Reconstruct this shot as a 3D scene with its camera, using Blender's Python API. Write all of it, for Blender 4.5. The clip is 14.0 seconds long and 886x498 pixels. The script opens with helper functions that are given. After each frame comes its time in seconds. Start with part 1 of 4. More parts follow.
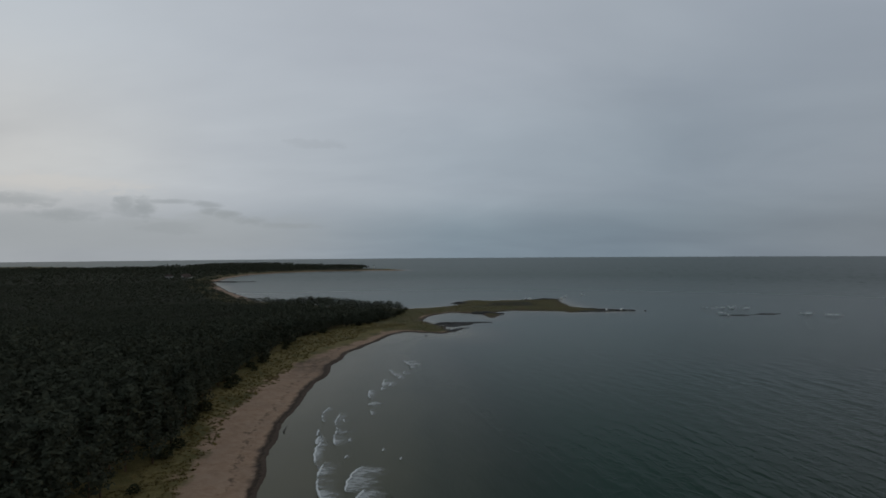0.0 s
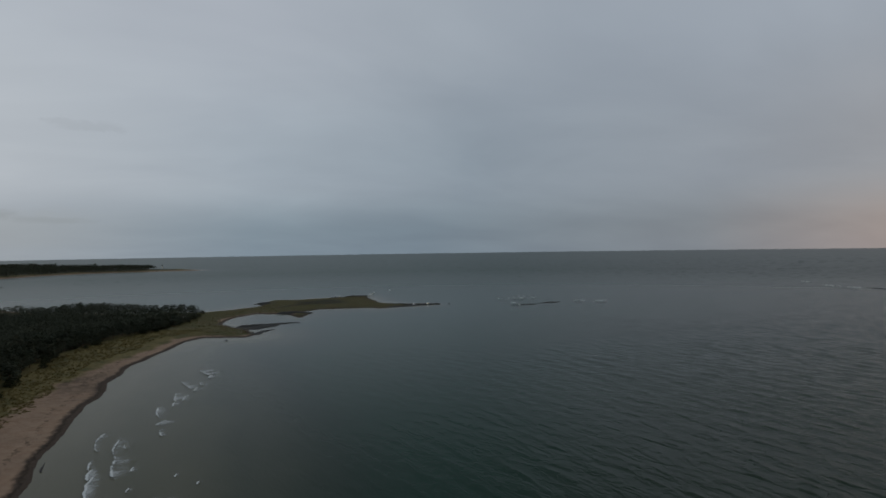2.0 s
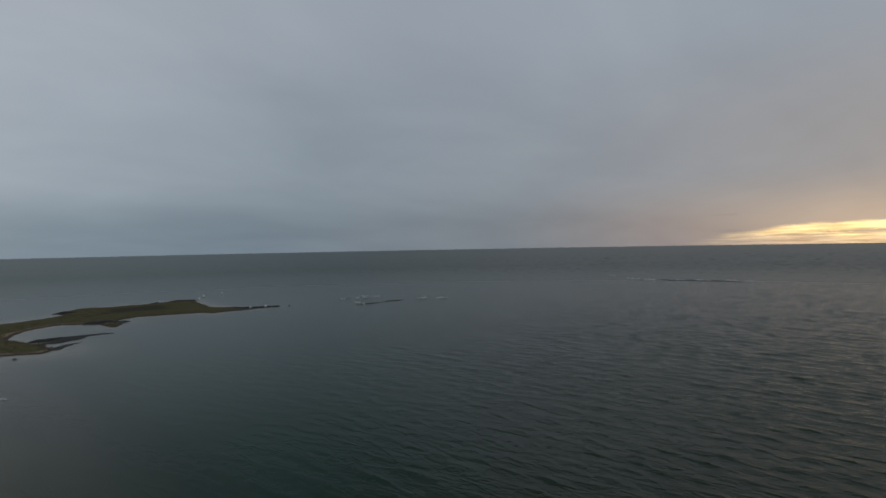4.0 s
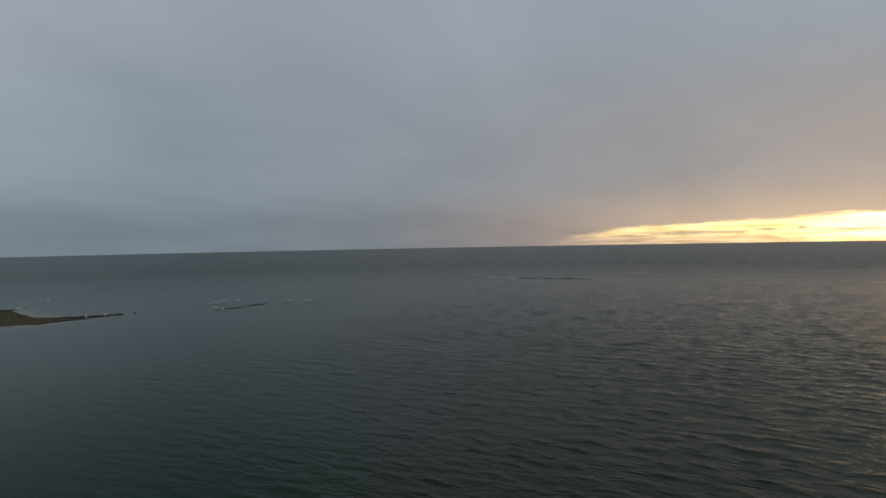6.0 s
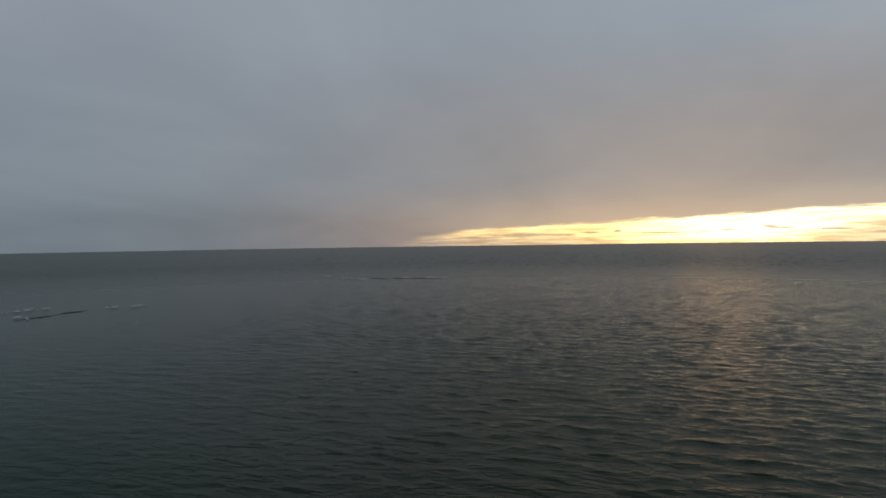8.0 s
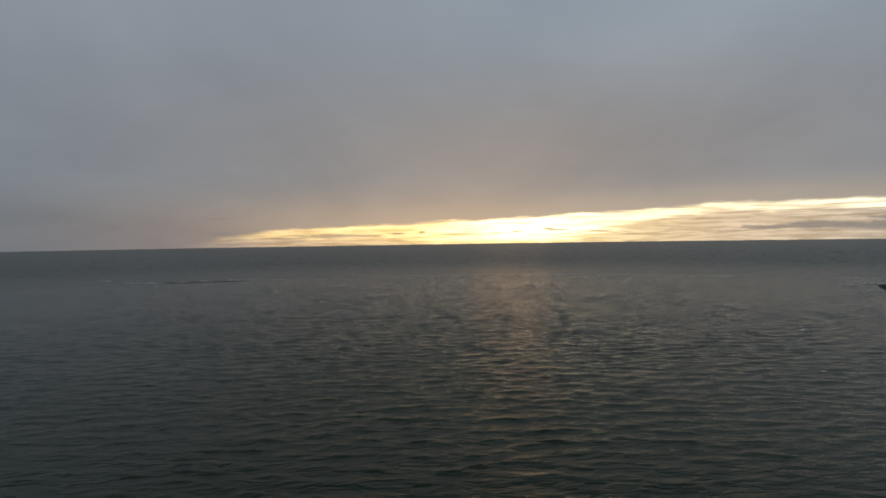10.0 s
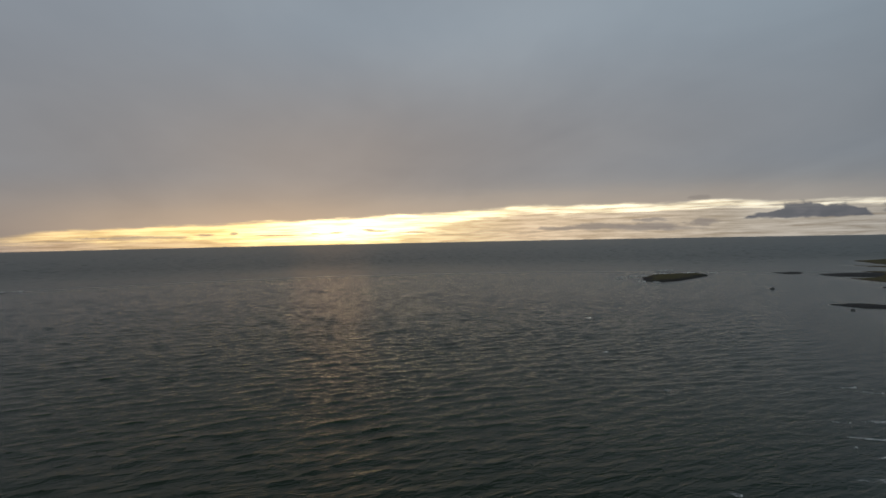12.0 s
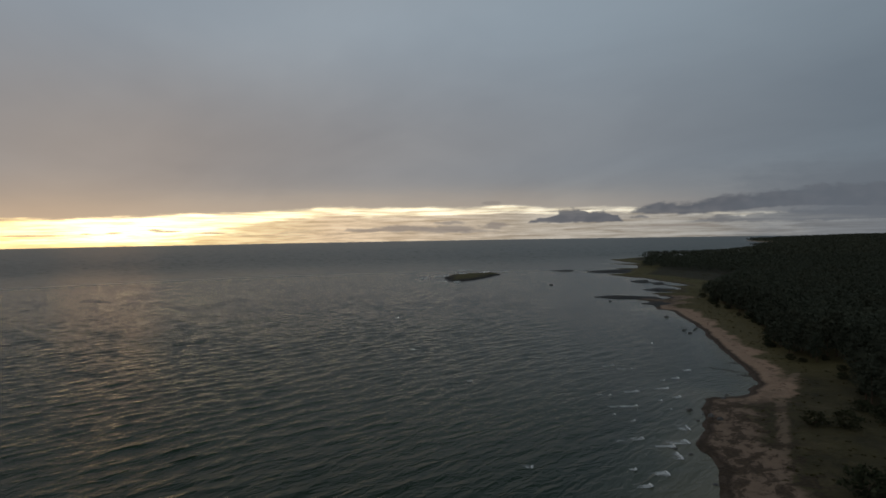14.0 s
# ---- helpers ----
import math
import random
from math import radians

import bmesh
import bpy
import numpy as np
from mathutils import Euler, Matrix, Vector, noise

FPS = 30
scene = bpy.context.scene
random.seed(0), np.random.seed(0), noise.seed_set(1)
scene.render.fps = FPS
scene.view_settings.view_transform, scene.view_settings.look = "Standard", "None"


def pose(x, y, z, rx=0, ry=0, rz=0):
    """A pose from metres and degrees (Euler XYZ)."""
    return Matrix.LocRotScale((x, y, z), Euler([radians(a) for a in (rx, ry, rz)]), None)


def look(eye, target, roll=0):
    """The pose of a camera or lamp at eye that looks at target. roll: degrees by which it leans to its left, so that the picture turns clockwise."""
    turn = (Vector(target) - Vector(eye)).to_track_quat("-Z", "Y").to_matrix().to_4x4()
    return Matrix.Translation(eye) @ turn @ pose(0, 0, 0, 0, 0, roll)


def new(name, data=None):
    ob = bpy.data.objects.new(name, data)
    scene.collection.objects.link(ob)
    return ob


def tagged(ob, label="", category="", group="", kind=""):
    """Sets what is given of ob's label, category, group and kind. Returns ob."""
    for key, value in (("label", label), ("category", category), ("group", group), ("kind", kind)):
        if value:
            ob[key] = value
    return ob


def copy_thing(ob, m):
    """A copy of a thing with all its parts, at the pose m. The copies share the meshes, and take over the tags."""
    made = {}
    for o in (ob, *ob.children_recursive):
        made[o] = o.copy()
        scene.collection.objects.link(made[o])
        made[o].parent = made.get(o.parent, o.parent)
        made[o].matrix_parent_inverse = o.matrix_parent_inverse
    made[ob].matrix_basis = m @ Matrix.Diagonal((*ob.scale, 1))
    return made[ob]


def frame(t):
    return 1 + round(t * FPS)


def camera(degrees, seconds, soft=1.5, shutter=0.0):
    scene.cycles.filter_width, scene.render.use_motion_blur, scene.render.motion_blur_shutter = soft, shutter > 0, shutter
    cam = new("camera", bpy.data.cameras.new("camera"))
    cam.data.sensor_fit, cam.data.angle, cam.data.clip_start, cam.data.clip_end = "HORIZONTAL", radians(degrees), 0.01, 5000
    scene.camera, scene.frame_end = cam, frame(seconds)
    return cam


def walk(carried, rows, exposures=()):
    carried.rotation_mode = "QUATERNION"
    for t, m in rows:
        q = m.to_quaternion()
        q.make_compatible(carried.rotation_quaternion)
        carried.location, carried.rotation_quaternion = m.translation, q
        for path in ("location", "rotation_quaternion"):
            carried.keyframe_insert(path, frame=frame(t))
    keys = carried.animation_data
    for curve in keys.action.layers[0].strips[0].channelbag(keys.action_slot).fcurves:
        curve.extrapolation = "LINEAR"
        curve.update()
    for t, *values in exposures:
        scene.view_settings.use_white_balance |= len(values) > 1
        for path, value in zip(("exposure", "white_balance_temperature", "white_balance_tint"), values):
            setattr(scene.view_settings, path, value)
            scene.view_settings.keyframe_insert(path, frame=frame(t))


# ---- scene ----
cam = camera(77.77, 14.0, soft=1.7)
# seconds, eye, target, roll
PATH = [
    (0, (-0.14, -0.78, 40.16), (-0.21, 99.21, 40.99), -0.41),
    (0.5, (-0.21, 0.15, 40.10), (11.71, 99.44, 40.66), -0.62),
    (1, (-0.31, 1.14, 40.04), (20.56, 98.93, 40.36), -0.74),
    (1.5, (-0.43, 2.19, 39.96), (27.55, 98.20, 40.11), -0.80),
    (2, (-0.59, 3.33, 39.87), (33.36, 97.39, 39.83), -0.84),
    (2.5, (-0.78, 4.50, 39.77), (39.20, 96.16, 39.64), -0.91),
    (3, (-1.03, 5.69, 39.69), (45.35, 94.28, 39.31), -1.03),
    (3.5, (-1.33, 6.88, 39.61), (52.05, 91.44, 39.05), -1.06),
    (6, (-2.68, 11.70, 39.76), (74.49, 75.29, 38.72), -1.10),
    (6.5, (-2.85, 12.39, 39.73), (78.17, 70.99, 38.59), -1.03),
    (7, (-3.01, 13.04, 39.69), (81.43, 66.59, 38.46), -0.98),
    (9.5, (-4.12, 15.27, 38.27), (94.62, 31.04, 36.75), -0.80),
    (10, (-4.59, 15.81, 38.38), (95.14, 22.99, 36.71), -0.87),
    (10.5, (-5.08, 16.37, 38.49), (94.90, 15.09, 36.79), -0.93),
    (11, (-5.58, 16.86, 38.63), (94.00, 7.79, 36.85), -1.08),
    (11.5, (-6.04, 17.34, 38.78), (92.54, 0.64, 36.92), -1.17),
    (12, (-6.42, 17.85, 38.93), (90.38, -7.16, 36.91), -1.17),
    (12.5, (-6.71, 18.38, 39.08), (87.10, -16.18, 36.90), -1.10),
    (13, (-6.97, 18.95, 39.18), (83.08, -24.47, 36.92), -1.01),
    (13.5, (-7.23, 19.48, 39.25), (79.00, -31.13, 36.94), -0.95),
    (14, (-7.46, 19.97, 39.34), (75.01, -36.53, 37.00), -0.96),
]
EXPOSURES = [(0.0, 0.0), (2.0, 0.0), (3.5, -0.05), (6.0, -0.08), (7.0, -0.10), (9.5, -0.35), (14.0, -0.37)]
walk(cam, [(t, look(eye, target, roll)) for t, eye, target, roll in PATH], EXPOSURES)

SUN_AZ = -92.85      # degrees to the left of +y at which the sun sets
SUN_EL = 4.5


# ---------------------------------------------------------------- node helpers
class Nodes:
    """A short way to write node trees."""

    def __init__(self, tree):
        self.tree = tree
        tree.nodes.clear()

    def add(self, kind, values=None, **settings):
        n = self.tree.nodes.new(kind)
        for k, v in settings.items():
            setattr(n, k, v)
        for k, v in (values or {}).items():
            self.put(n.inputs[k], v)
        return n

    def put(self, socket, v):
        if isinstance(v, bpy.types.NodeSocket):
            self.tree.links.new(v, socket)
        elif isinstance(v, bpy.types.Node):
            self.tree.links.new(v.outputs[0], socket)
        elif isinstance(v, (tuple, list)) and len(v) == 3 and socket.type == "RGBA":
            socket.default_value = (*v, 1)
        else:
            socket.default_value = v

    def math(self, op, a, b=0.0, c=0.0, clamp=False):
        n = self.add("ShaderNodeMath", operation=op, use_clamp=clamp)
        for k, v in enumerate((a, b, c)):
            self.put(n.inputs[k], v)
        return n.outputs[0]

    def span(self, v, a, b, lo=0.0, hi=1.0, smooth=True):
        n = self.add("ShaderNodeMapRange", interpolation_type="SMOOTHSTEP" if smooth else "LINEAR")
        for k, x in enumerate((v, a, b, lo, hi)):
            self.put(n.inputs[k], x)
        return n.outputs[0]

    def mix(self, f, a, b, blend="MIX"):
        n = self.add("ShaderNodeMix", data_type="RGBA", blend_type=blend)
        self.put(n.inputs[0], f)
        self.put(n.inputs[6], a)
        self.put(n.inputs[7], b)
        return n.outputs[2]

    def ramp(self, f, stops, mode="EASE"):
        n = self.add("ShaderNodeValToRGB")
        n.color_ramp.interpolation = mode
        e = n.color_ramp.elements
        while len(e) < len(stops):
            e.new(0.5)
        for k, (p, c) in enumerate(stops):
            e[k].position = p
            e[k].color = (*c, 1) if isinstance(c, tuple) else (c, c, c, 1)
        self.put(n.inputs[0], f)
        return n.outputs[0]

    def noise(self, vec, scale, detail=3.0, rough=0.5, distort=0.0):
        n = self.add("ShaderNodeTexNoise", {"Scale": scale, "Detail": detail, "Roughness": rough, "Distortion": distort})
        if vec is not None:
            self.put(n.inputs["Vector"], vec)
        return n.outputs[0]

    def stretch(self, vec, sx, sy, sz, turn=0.0):
        n = self.add("ShaderNodeMapping")
        self.put(n.inputs[0], vec)
        n.inputs["Rotation"].default_value = (0, 0, radians(turn))
        n.inputs["Scale"].default_value = (sx, sy, sz)
        return n.outputs[0]


# ---------------------------------------------------------------- sky and sun
world = bpy.data.worlds.new("sky")
scene.world = world
world.use_nodes = True
N = Nodes(world.node_tree)
way = N.add("ShaderNodeTexCoord").outputs["Generated"]
turned = N.add("ShaderNodeVectorRotate", {"Vector": way, "Angle": radians(-(SUN_AZ + 90))}, rotation_type="Z_AXIS").outputs[0]
axis = N.add("ShaderNodeSeparateXYZ", {0: turned})
wx, wy, wz = axis.outputs
# degrees left of the sunset, and degrees over the horizon
rel = N.math("MULTIPLY", N.math("ARCTAN2", wy, wx), 57.2958)
el = N.math("MULTIPLY", N.math("ARCSINE", wz), 57.2958)
ring = N.span(rel, -180, 180, 0, 1, False)


def at(deg):
    return (deg + 180) / 360


sky_tex = N.add("ShaderNodeTexSky", sky_type="NISHITA", sun_disc=False, sun_elevation=radians(SUN_EL), sun_rotation=radians(90 - 2.0))
high = N.ramp(ring, [(at(-180), (0.246, 0.291, 0.336)), (at(-75), (0.230, 0.286, 0.342)), (at(-45), (0.310, 0.374, 0.439)), (at(-20), (0.351, 0.404, 0.462)), (at(0), (0.333, 0.386, 0.445)), (at(20), (0.330, 0.370, 0.420)),
                     (at(40), (0.334, 0.374, 0.428)), (at(60), (0.308, 0.350, 0.404)), (at(75), (0.338, 0.380, 0.432)), (at(92), (0.400, 0.437, 0.491)), (at(131), (0.486, 0.524, 0.567)), (at(180), (0.356, 0.389, 0.432))], "LINEAR")
middle = N.ramp(ring, [(at(-180), (0.190, 0.224, 0.269)), (at(-70), (0.185, 0.224, 0.269)), (at(-45), (0.275, 0.298, 0.333)), (at(-5), (.365, .335, .325)), (at(25), (0.302, 0.302, 0.319)),
                       (at(45), (0.270, 0.300, 0.342)), (at(70), (0.250, 0.298, 0.350)), (at(92), (0.329, 0.378, 0.432)), (at(115), (0.464, 0.497, 0.535)), (at(131), (0.524, 0.529, 0.529)), (at(180), (0.324, 0.346, 0.378))], "LINEAR")
low = N.ramp(ring, [(at(-180), (0.202, 0.224, 0.258)), (at(-70), (0.207, 0.230, 0.263)), (at(-45), (0.386, 0.369, 0.351)), (at(-5), (0.526, 0.445, 0.374)), (at(20), (0.470, 0.381, 0.314)),
                    (at(35), (0.281, 0.254, 0.254)), (at(48), (0.205, 0.232, 0.262)), (at(75), (.180, .232, .280)), (at(92), (.208, .265, .315)), (at(115), (0.335, 0.367, 0.405)), (at(131), (0.356, 0.378, 0.405)), (at(180), (0.259, 0.281, 0.313))], "LINEAR")
deck = N.mix(N.span(el, 1.5, 7), low, middle)
deck = N.mix(N.span(el, 8, 22), deck, high)
# soft unevenness of the cloud deck, drawn out towards the horizon
flat = N.add("ShaderNodeVectorMath", {0: turned, 1: N.add("ShaderNodeCombineXYZ", {0: N.math("ADD", wz, .25), 1: N.math("ADD", wz, .25), 2: 1.0})}, operation="DIVIDE").outputs[0]
puff = N.noise(N.stretch(flat, 1, 1.3, .6, 25), 1.0, 4, .5, .4)
fine = N.noise(N.stretch(flat, .8, 1.5, 1, 25), 3.2, 5, .55)
deck = N.mix(1.0, deck, N.ramp(puff, [(.3, (.92, .925, .935)), (.7, (1.08, 1.08, 1.07))], "LINEAR"), "MULTIPLY")
deck = N.mix(1.0, deck, N.ramp(fine, [(.3, .985), (.7, 1.015)], "LINEAR"), "MULTIPLY")
# sky plane coordinates in degrees: long in azimuth, thin in height
sheet = N.add("ShaderNodeCombineXYZ", {0: rel, 1: el, 2: 0.0}).outputs[0]
warp = N.math("SUBTRACT", N.noise(N.stretch(sheet, .35, 1.1, 1), 1.0, 5, .62), .5)
warp2 = N.math("SUBTRACT", N.noise(N.stretch(sheet, .9, 1.8, 1), 1.0, 4, .6), .5)


def cloud(cx, cy, rx, ry, soft=.8):
    """A ragged patch of cloud at so many degrees from the sunset and over the horizon."""
    u = N.math("DIVIDE", N.math("SUBTRACT", N.math("ADD", rel, N.math("ADD", N.math("MULTIPLY", warp2, rx * 1.5), N.math("MULTIPLY", warp, rx * .8))), cx), rx)
    v = N.math("DIVIDE", N.math("SUBTRACT", N.math("ADD", el, N.math("ADD", N.math("MULTIPLY", warp, ry * 2.2), N.math("MULTIPLY", warp2, ry * 1.3))), cy), ry)
    d = N.math("ADD", N.math("MULTIPLY", u, u), N.math("MULTIPLY", v, v))
    return N.span(d, 1 + soft * .5, 1 - soft)


def heights(stops, scale=10.0):
    return N.math("MULTIPLY", N.ramp(ring, [(at(p), h / scale) for p, h in stops], "LINEAR"), scale)


# a soft grey bank and loose ragged clouds low over the land, far from the sunset
bank = N.math("ADD", el, N.math("MULTIPLY", N.math("SUBTRACT", N.noise(N.stretch(sheet, .16, .5, 1), 1.0, 5, .6, .3), .5), 4.5))
bank = N.math("MULTIPLY", N.span(bank, 4.4, 2.9), N.math("MULTIPLY", N.span(rel, 99, 116), N.span(el, .2, 1.2, .5, 1)))
deck = N.mix(N.math("MULTIPLY", bank, .62), deck, (.335, .36, .375))
deck = N.mix(N.math("MULTIPLY", cloud(127.85, 6.3, 7, .8, 1.2), .4), deck, (.60, .57, .53))
loose = None
for cx, cy, rx, ry, f in ((123.0, 4.6, .9, .8, .8), (121.5, 4.45, 1.0, .95, .95), (122.2, 4.0, 1.7, .5, .7), (119.4, 5.05, 2.6, .24, .7), (116.2, 4.85, 1.3, .32, .8), (115.8, 4.25, 1.0, .42, .8), (114.2, 3.9, 1.3, .42, .8),
                          (112.2, 3.35, 1.6, .4, .6), (108.3, 2.9, 3.0, .35, .5), (131.3, 4.7, 3.6, .6, .7), (127.3, 3.6, 2.6, .5, .6), (119.3, 2.6, 3.0, .5, .4)):
    mask = N.math("MULTIPLY", cloud(cx, cy, rx, ry, 1.3), f)
    loose = mask if loose is None else N.math("MAXIMUM", loose, mask)
deck = N.mix(N.math("MULTIPLY", loose, .72), deck, (.255, .28, .295))
deck = N.mix(N.math("MULTIPLY", cloud(105.85, 11.1, 3.2, .55), .16), deck, (.24, .26, .28))
# the clear gap under the cloud deck
top = heights([(-82, .4), (-64, 1.5), (-50, 2.6), (-38, 3.0), (-27, 3.0), (-20, 3.15), (-16, 2.95), (-11, 2.6), (-6, 2.45), (0, 2.15), (5, 2.0), (11, 1.75), (17, 1.55), (23, 1.35), (28, .7), (32, .0)], 5.0)
ragged = N.math("MULTIPLY", N.math("SUBTRACT", N.noise(N.stretch(sheet, .22, 1.5, 1), 1.0, 5, .62), .5), 1.1)
edge = N.math("SUBTRACT", N.math("ADD", top, ragged), el)
gap = N.math("MULTIPLY", N.span(edge, -.15, .30), N.math("MULTIPLY", N.span(rel, 33, 24), N.span(rel, -84, -64)))
haze = N.ramp(ring, [(at(-80), (0.299, 0.310, 0.322)), (at(-60), (0.391, 0.385, 0.374)), (at(-40), (0.575, 0.512, 0.437)), (at(-20), (0.920, 0.713, 0.494)), (at(-8), (1.208, 0.943, 0.517)), (at(0), (1.955, 1.495, 0.690)), (at(10), (1.035, 0.759, 0.402)), (at(24), (0.713, 0.529, 0.368)), (at(32), (0.391, 0.322, 0.287))], "LINEAR")
beam = N.ramp(ring, [(at(-64), (0.743, 0.729, 0.675)), (at(-50), (1.080, 1.013, 0.851)), (at(-35), (1.418, 1.269, 0.945)), (at(-22), (1.823, 1.579, 1.080)), (at(-10), (2.093, 1.728, 1.026)), (at(-5), (2.9, 2.35, 1.35)), (at(0), (3.4, 2.7, 1.5)), (at(5), (2.5, 1.95, .95)), (at(10), (1.755, 1.323, 0.594)), (at(25), (1.147, 0.837, 0.432)), (at(32), (0.675, 0.513, 0.378))], "LINEAR")
streak = N.noise(N.stretch(sheet, .12, 2.4, 1), 1.0, 5, .62, .25)
depth = heights([(-60, .45), (-30, .75), (-15, 1.0), (-6, 2.6), (6, 2.2), (16, 1.3), (30, .7)], 5.0)
strip = N.span(N.math("SUBTRACT", depth, N.math("ADD", edge, N.math("MULTIPLY", N.math("SUBTRACT", streak, .5), 3.2))), -.25, .45)
shine = N.mix(strip, haze, beam)
shine = N.mix(1.0, shine, N.ramp(N.noise(N.stretch(sheet, .20, 3.4, 1), 1.0, 5, .65, .2), [(.36, (.70, .66, .60)), (.60, (1.20, 1.20, 1.18))], "LINEAR"), "MULTIPLY")
deck = N.mix(gap, deck, shine)
# light that seeps through the lower rim of the deck
rim = N.math("MULTIPLY", N.span(edge, -2.6, .2, 0, .45), N.math("MULTIPLY", N.span(rel, 36, 10), N.span(rel, -75, -20)))
deck = N.mix(N.math("MULTIPLY", rim, N.math("SUBTRACT", 1.0, gap)), deck, (.62, .49, .37))
# small dark clouds inside the gap
bits = N.noise(N.stretch(sheet, .30, 2.4, 1), 1.0, 4, .6)
bit = N.math("MULTIPLY", N.span(bits, .48, .55), N.math("MULTIPLY", N.span(el, .1, .35), N.span(el, 1.0, .55)))
bit = N.math("MULTIPLY", bit, N.math("MULTIPLY", N.span(rel, 34, 26), N.span(rel, -40, -28)))
deck = N.mix(N.math("MULTIPLY", bit, .3), deck, (.40, .32, .24))
for cx, cy, rx, ry, f in ((29.0, .84, 1.4, .17, .7), (29.1, 2.33, 1.3, .12, .35), (-36.7, 3.38, 1.1, .22, .6), (-23.5, .75, 2.2, .22, .7), (-27.5, .85, 3.0, .35, .75), (-32.0, .70, 3.6, .42, .8), (-32.5, 1.35, 1.6, .22, .75), (-37.0, 1.0, 1.6, .3, .75), (-34.5, .45, 2.5, .2, .6), (-54, .62, 5, .14, .5),
                          (17.0, .56, 4.2, .15, .6), (11.8, .74, .9, .11, .75), (9.2, .84, .5, .15, .75), (5.0, .58, 2.6, .075, .8), (1.4, .68, .5, .08, .7), (-.75, .74, .8, .10, .75), (-4.0, .98, .7, .11, .8), (-5.0, .84, 1.3, .10, .8), (-8.5, .66, 1.4, .09, .75)):
    deck = N.mix(N.math("MULTIPLY", cloud(cx, cy, rx, ry), f), deck, (.31, .275, .255))
# heaped dark clouds beside the gap
knob = N.math("SUBTRACT", .42, N.add("ShaderNodeTexVoronoi", {"Vector": N.add("ShaderNodeVectorMath", {0: N.stretch(sheet, .95, 1.25, 1), 1: N.add("ShaderNodeCombineXYZ", {0: warp2, 1: warp, 2: 0.0})}, operation="ADD").outputs[0], "Scale": 1.0}, feature="SMOOTH_F1").outputs["Distance"])
lumps = N.math("ADD", N.math("MULTIPLY", N.math("ADD", warp, warp2), .85), N.math("MULTIPLY", knob, .55))
rolls = N.span(N.math("ADD", knob, N.math("MULTIPLY", warp2, .5)), -.25, .35)


def heap(crest, foot, soft=.24):
    """A bank of heaped cloud between an uneven crest and a flatter foot."""
    above = N.span(N.math("SUBTRACT", N.math("ADD", crest, lumps), el), -.03, soft)
    return N.math("MULTIPLY", above, N.span(N.math("SUBTRACT", el, N.math("ADD", foot, N.math("MULTIPLY", N.math("ADD", warp, warp2), .35))), -.08, .14))


small = heap(heights([(-50.4, .5), (-49.8, 1.4), (-49.2, 2.0), (-48.4, 2.3), (-47.1, 2.3), (-45.7, 2.4), (-44.9, 2.75), (-43.8, 2.5), (-42.7, 1.95), (-41.9, 1.55), (-41.3, 1.9), (-40.2, 1.35), (-39.4, .5)]), 1.15)
large = heap(heights([(-100, 4.4), (-80, 4.3), (-70.4, 4.1), (-65.4, 3.95), (-62.9, 3.8), (-61.2, 3.6), (-58, 3.35), (-55.1, 3.0), (-54.4, 2.95), (-53.5, 3.2), (-51.6, 2.75), (-50.6, 2.3), (-50.1, .8)]), heights([(-75, 1.7), (-68, 2.0), (-63.5, 2.15), (-61, 1.95), (-57, 1.7), (-53, 1.8), (-50, 2.0)]), .45)
under = heap(heights([(-90, 2.6), (-70, 2.2), (-66, 1.95), (-62, 1.75), (-58.5, 1.55), (-56, 1.15), (-53, .6)]), heights([(-80, .7), (-60, .85), (-54, 1.0)]))
under2 = heap(heights([(-53.0, .6), (-52.4, 1.75), (-50.6, 1.75), (-49.8, .6)]), 1.45)
deck = N.mix(N.math("MULTIPLY", N.math("MAXIMUM", under, under2), .75), deck, (.165, .175, .195))
deck = N.mix(N.math("MULTIPLY", N.math("MAXIMUM", small, large), .93), deck, N.mix(rolls, (.115, .128, .155), (.148, .157, .183)))
veil = N.math("MULTIPLY", N.span(N.math("ADD", rel, N.math("MULTIPLY", warp, 14)), -55, -68), N.span(N.math("ADD", el, N.math("MULTIPLY", warp, 2.5)), 7.2, 4.2))
deck = N.mix(N.math("MULTIPLY", veil, .6), deck, (.155, .18, .215))
deck = N.mix(.0025, deck, sky_tex.outputs[0])
deck = N.mix(1.0, deck, N.ramp(N.span(el, 23, 52), [(0, 1.0), (1, .70)], "LINEAR"), "MULTIPLY")
back = N.add("ShaderNodeBackground", {0: deck, 1: 1.0})
N.add("ShaderNodeOutputWorld", {0: back})

sun = new("sun", bpy.data.lights.new("sun", "SUN"))
sun.data.energy, sun.data.angle, sun.data.color = 0.007, radians(8.0), (1.0, .52, .20)
a = radians(SUN_AZ)
sun.matrix_world = look((0, 0, 0), (math.sin(a) * math.cos(radians(SUN_EL)), -math.cos(a) * math.cos(radians(SUN_EL)), -math.sin(radians(SUN_EL))))


# ---------------------------------------------------------------- materials
def material(name):
    m = bpy.data.materials.new(name)
    m.use_nodes = True
    n = Nodes(m.node_tree)
    return m, n


def finish(n, colour, rough=0.85, bump=None, strength=0.5, distance=0.1, spec=0.3, alpha=None):
    b = n.add("ShaderNodeBsdfPrincipled", {"Base Color": colour, "Roughness": rough, "Specular IOR Level": spec})
    if bump is not None:
        bn = n.add("ShaderNodeBump", {"Strength": strength, "Distance": distance, "Height": bump})
        n.put(b.inputs["Normal"], bn)
    if alpha is not None:
        n.put(b.inputs["Alpha"], alpha)
    n.add("ShaderNodeOutputMaterial", {0: b})
    return b


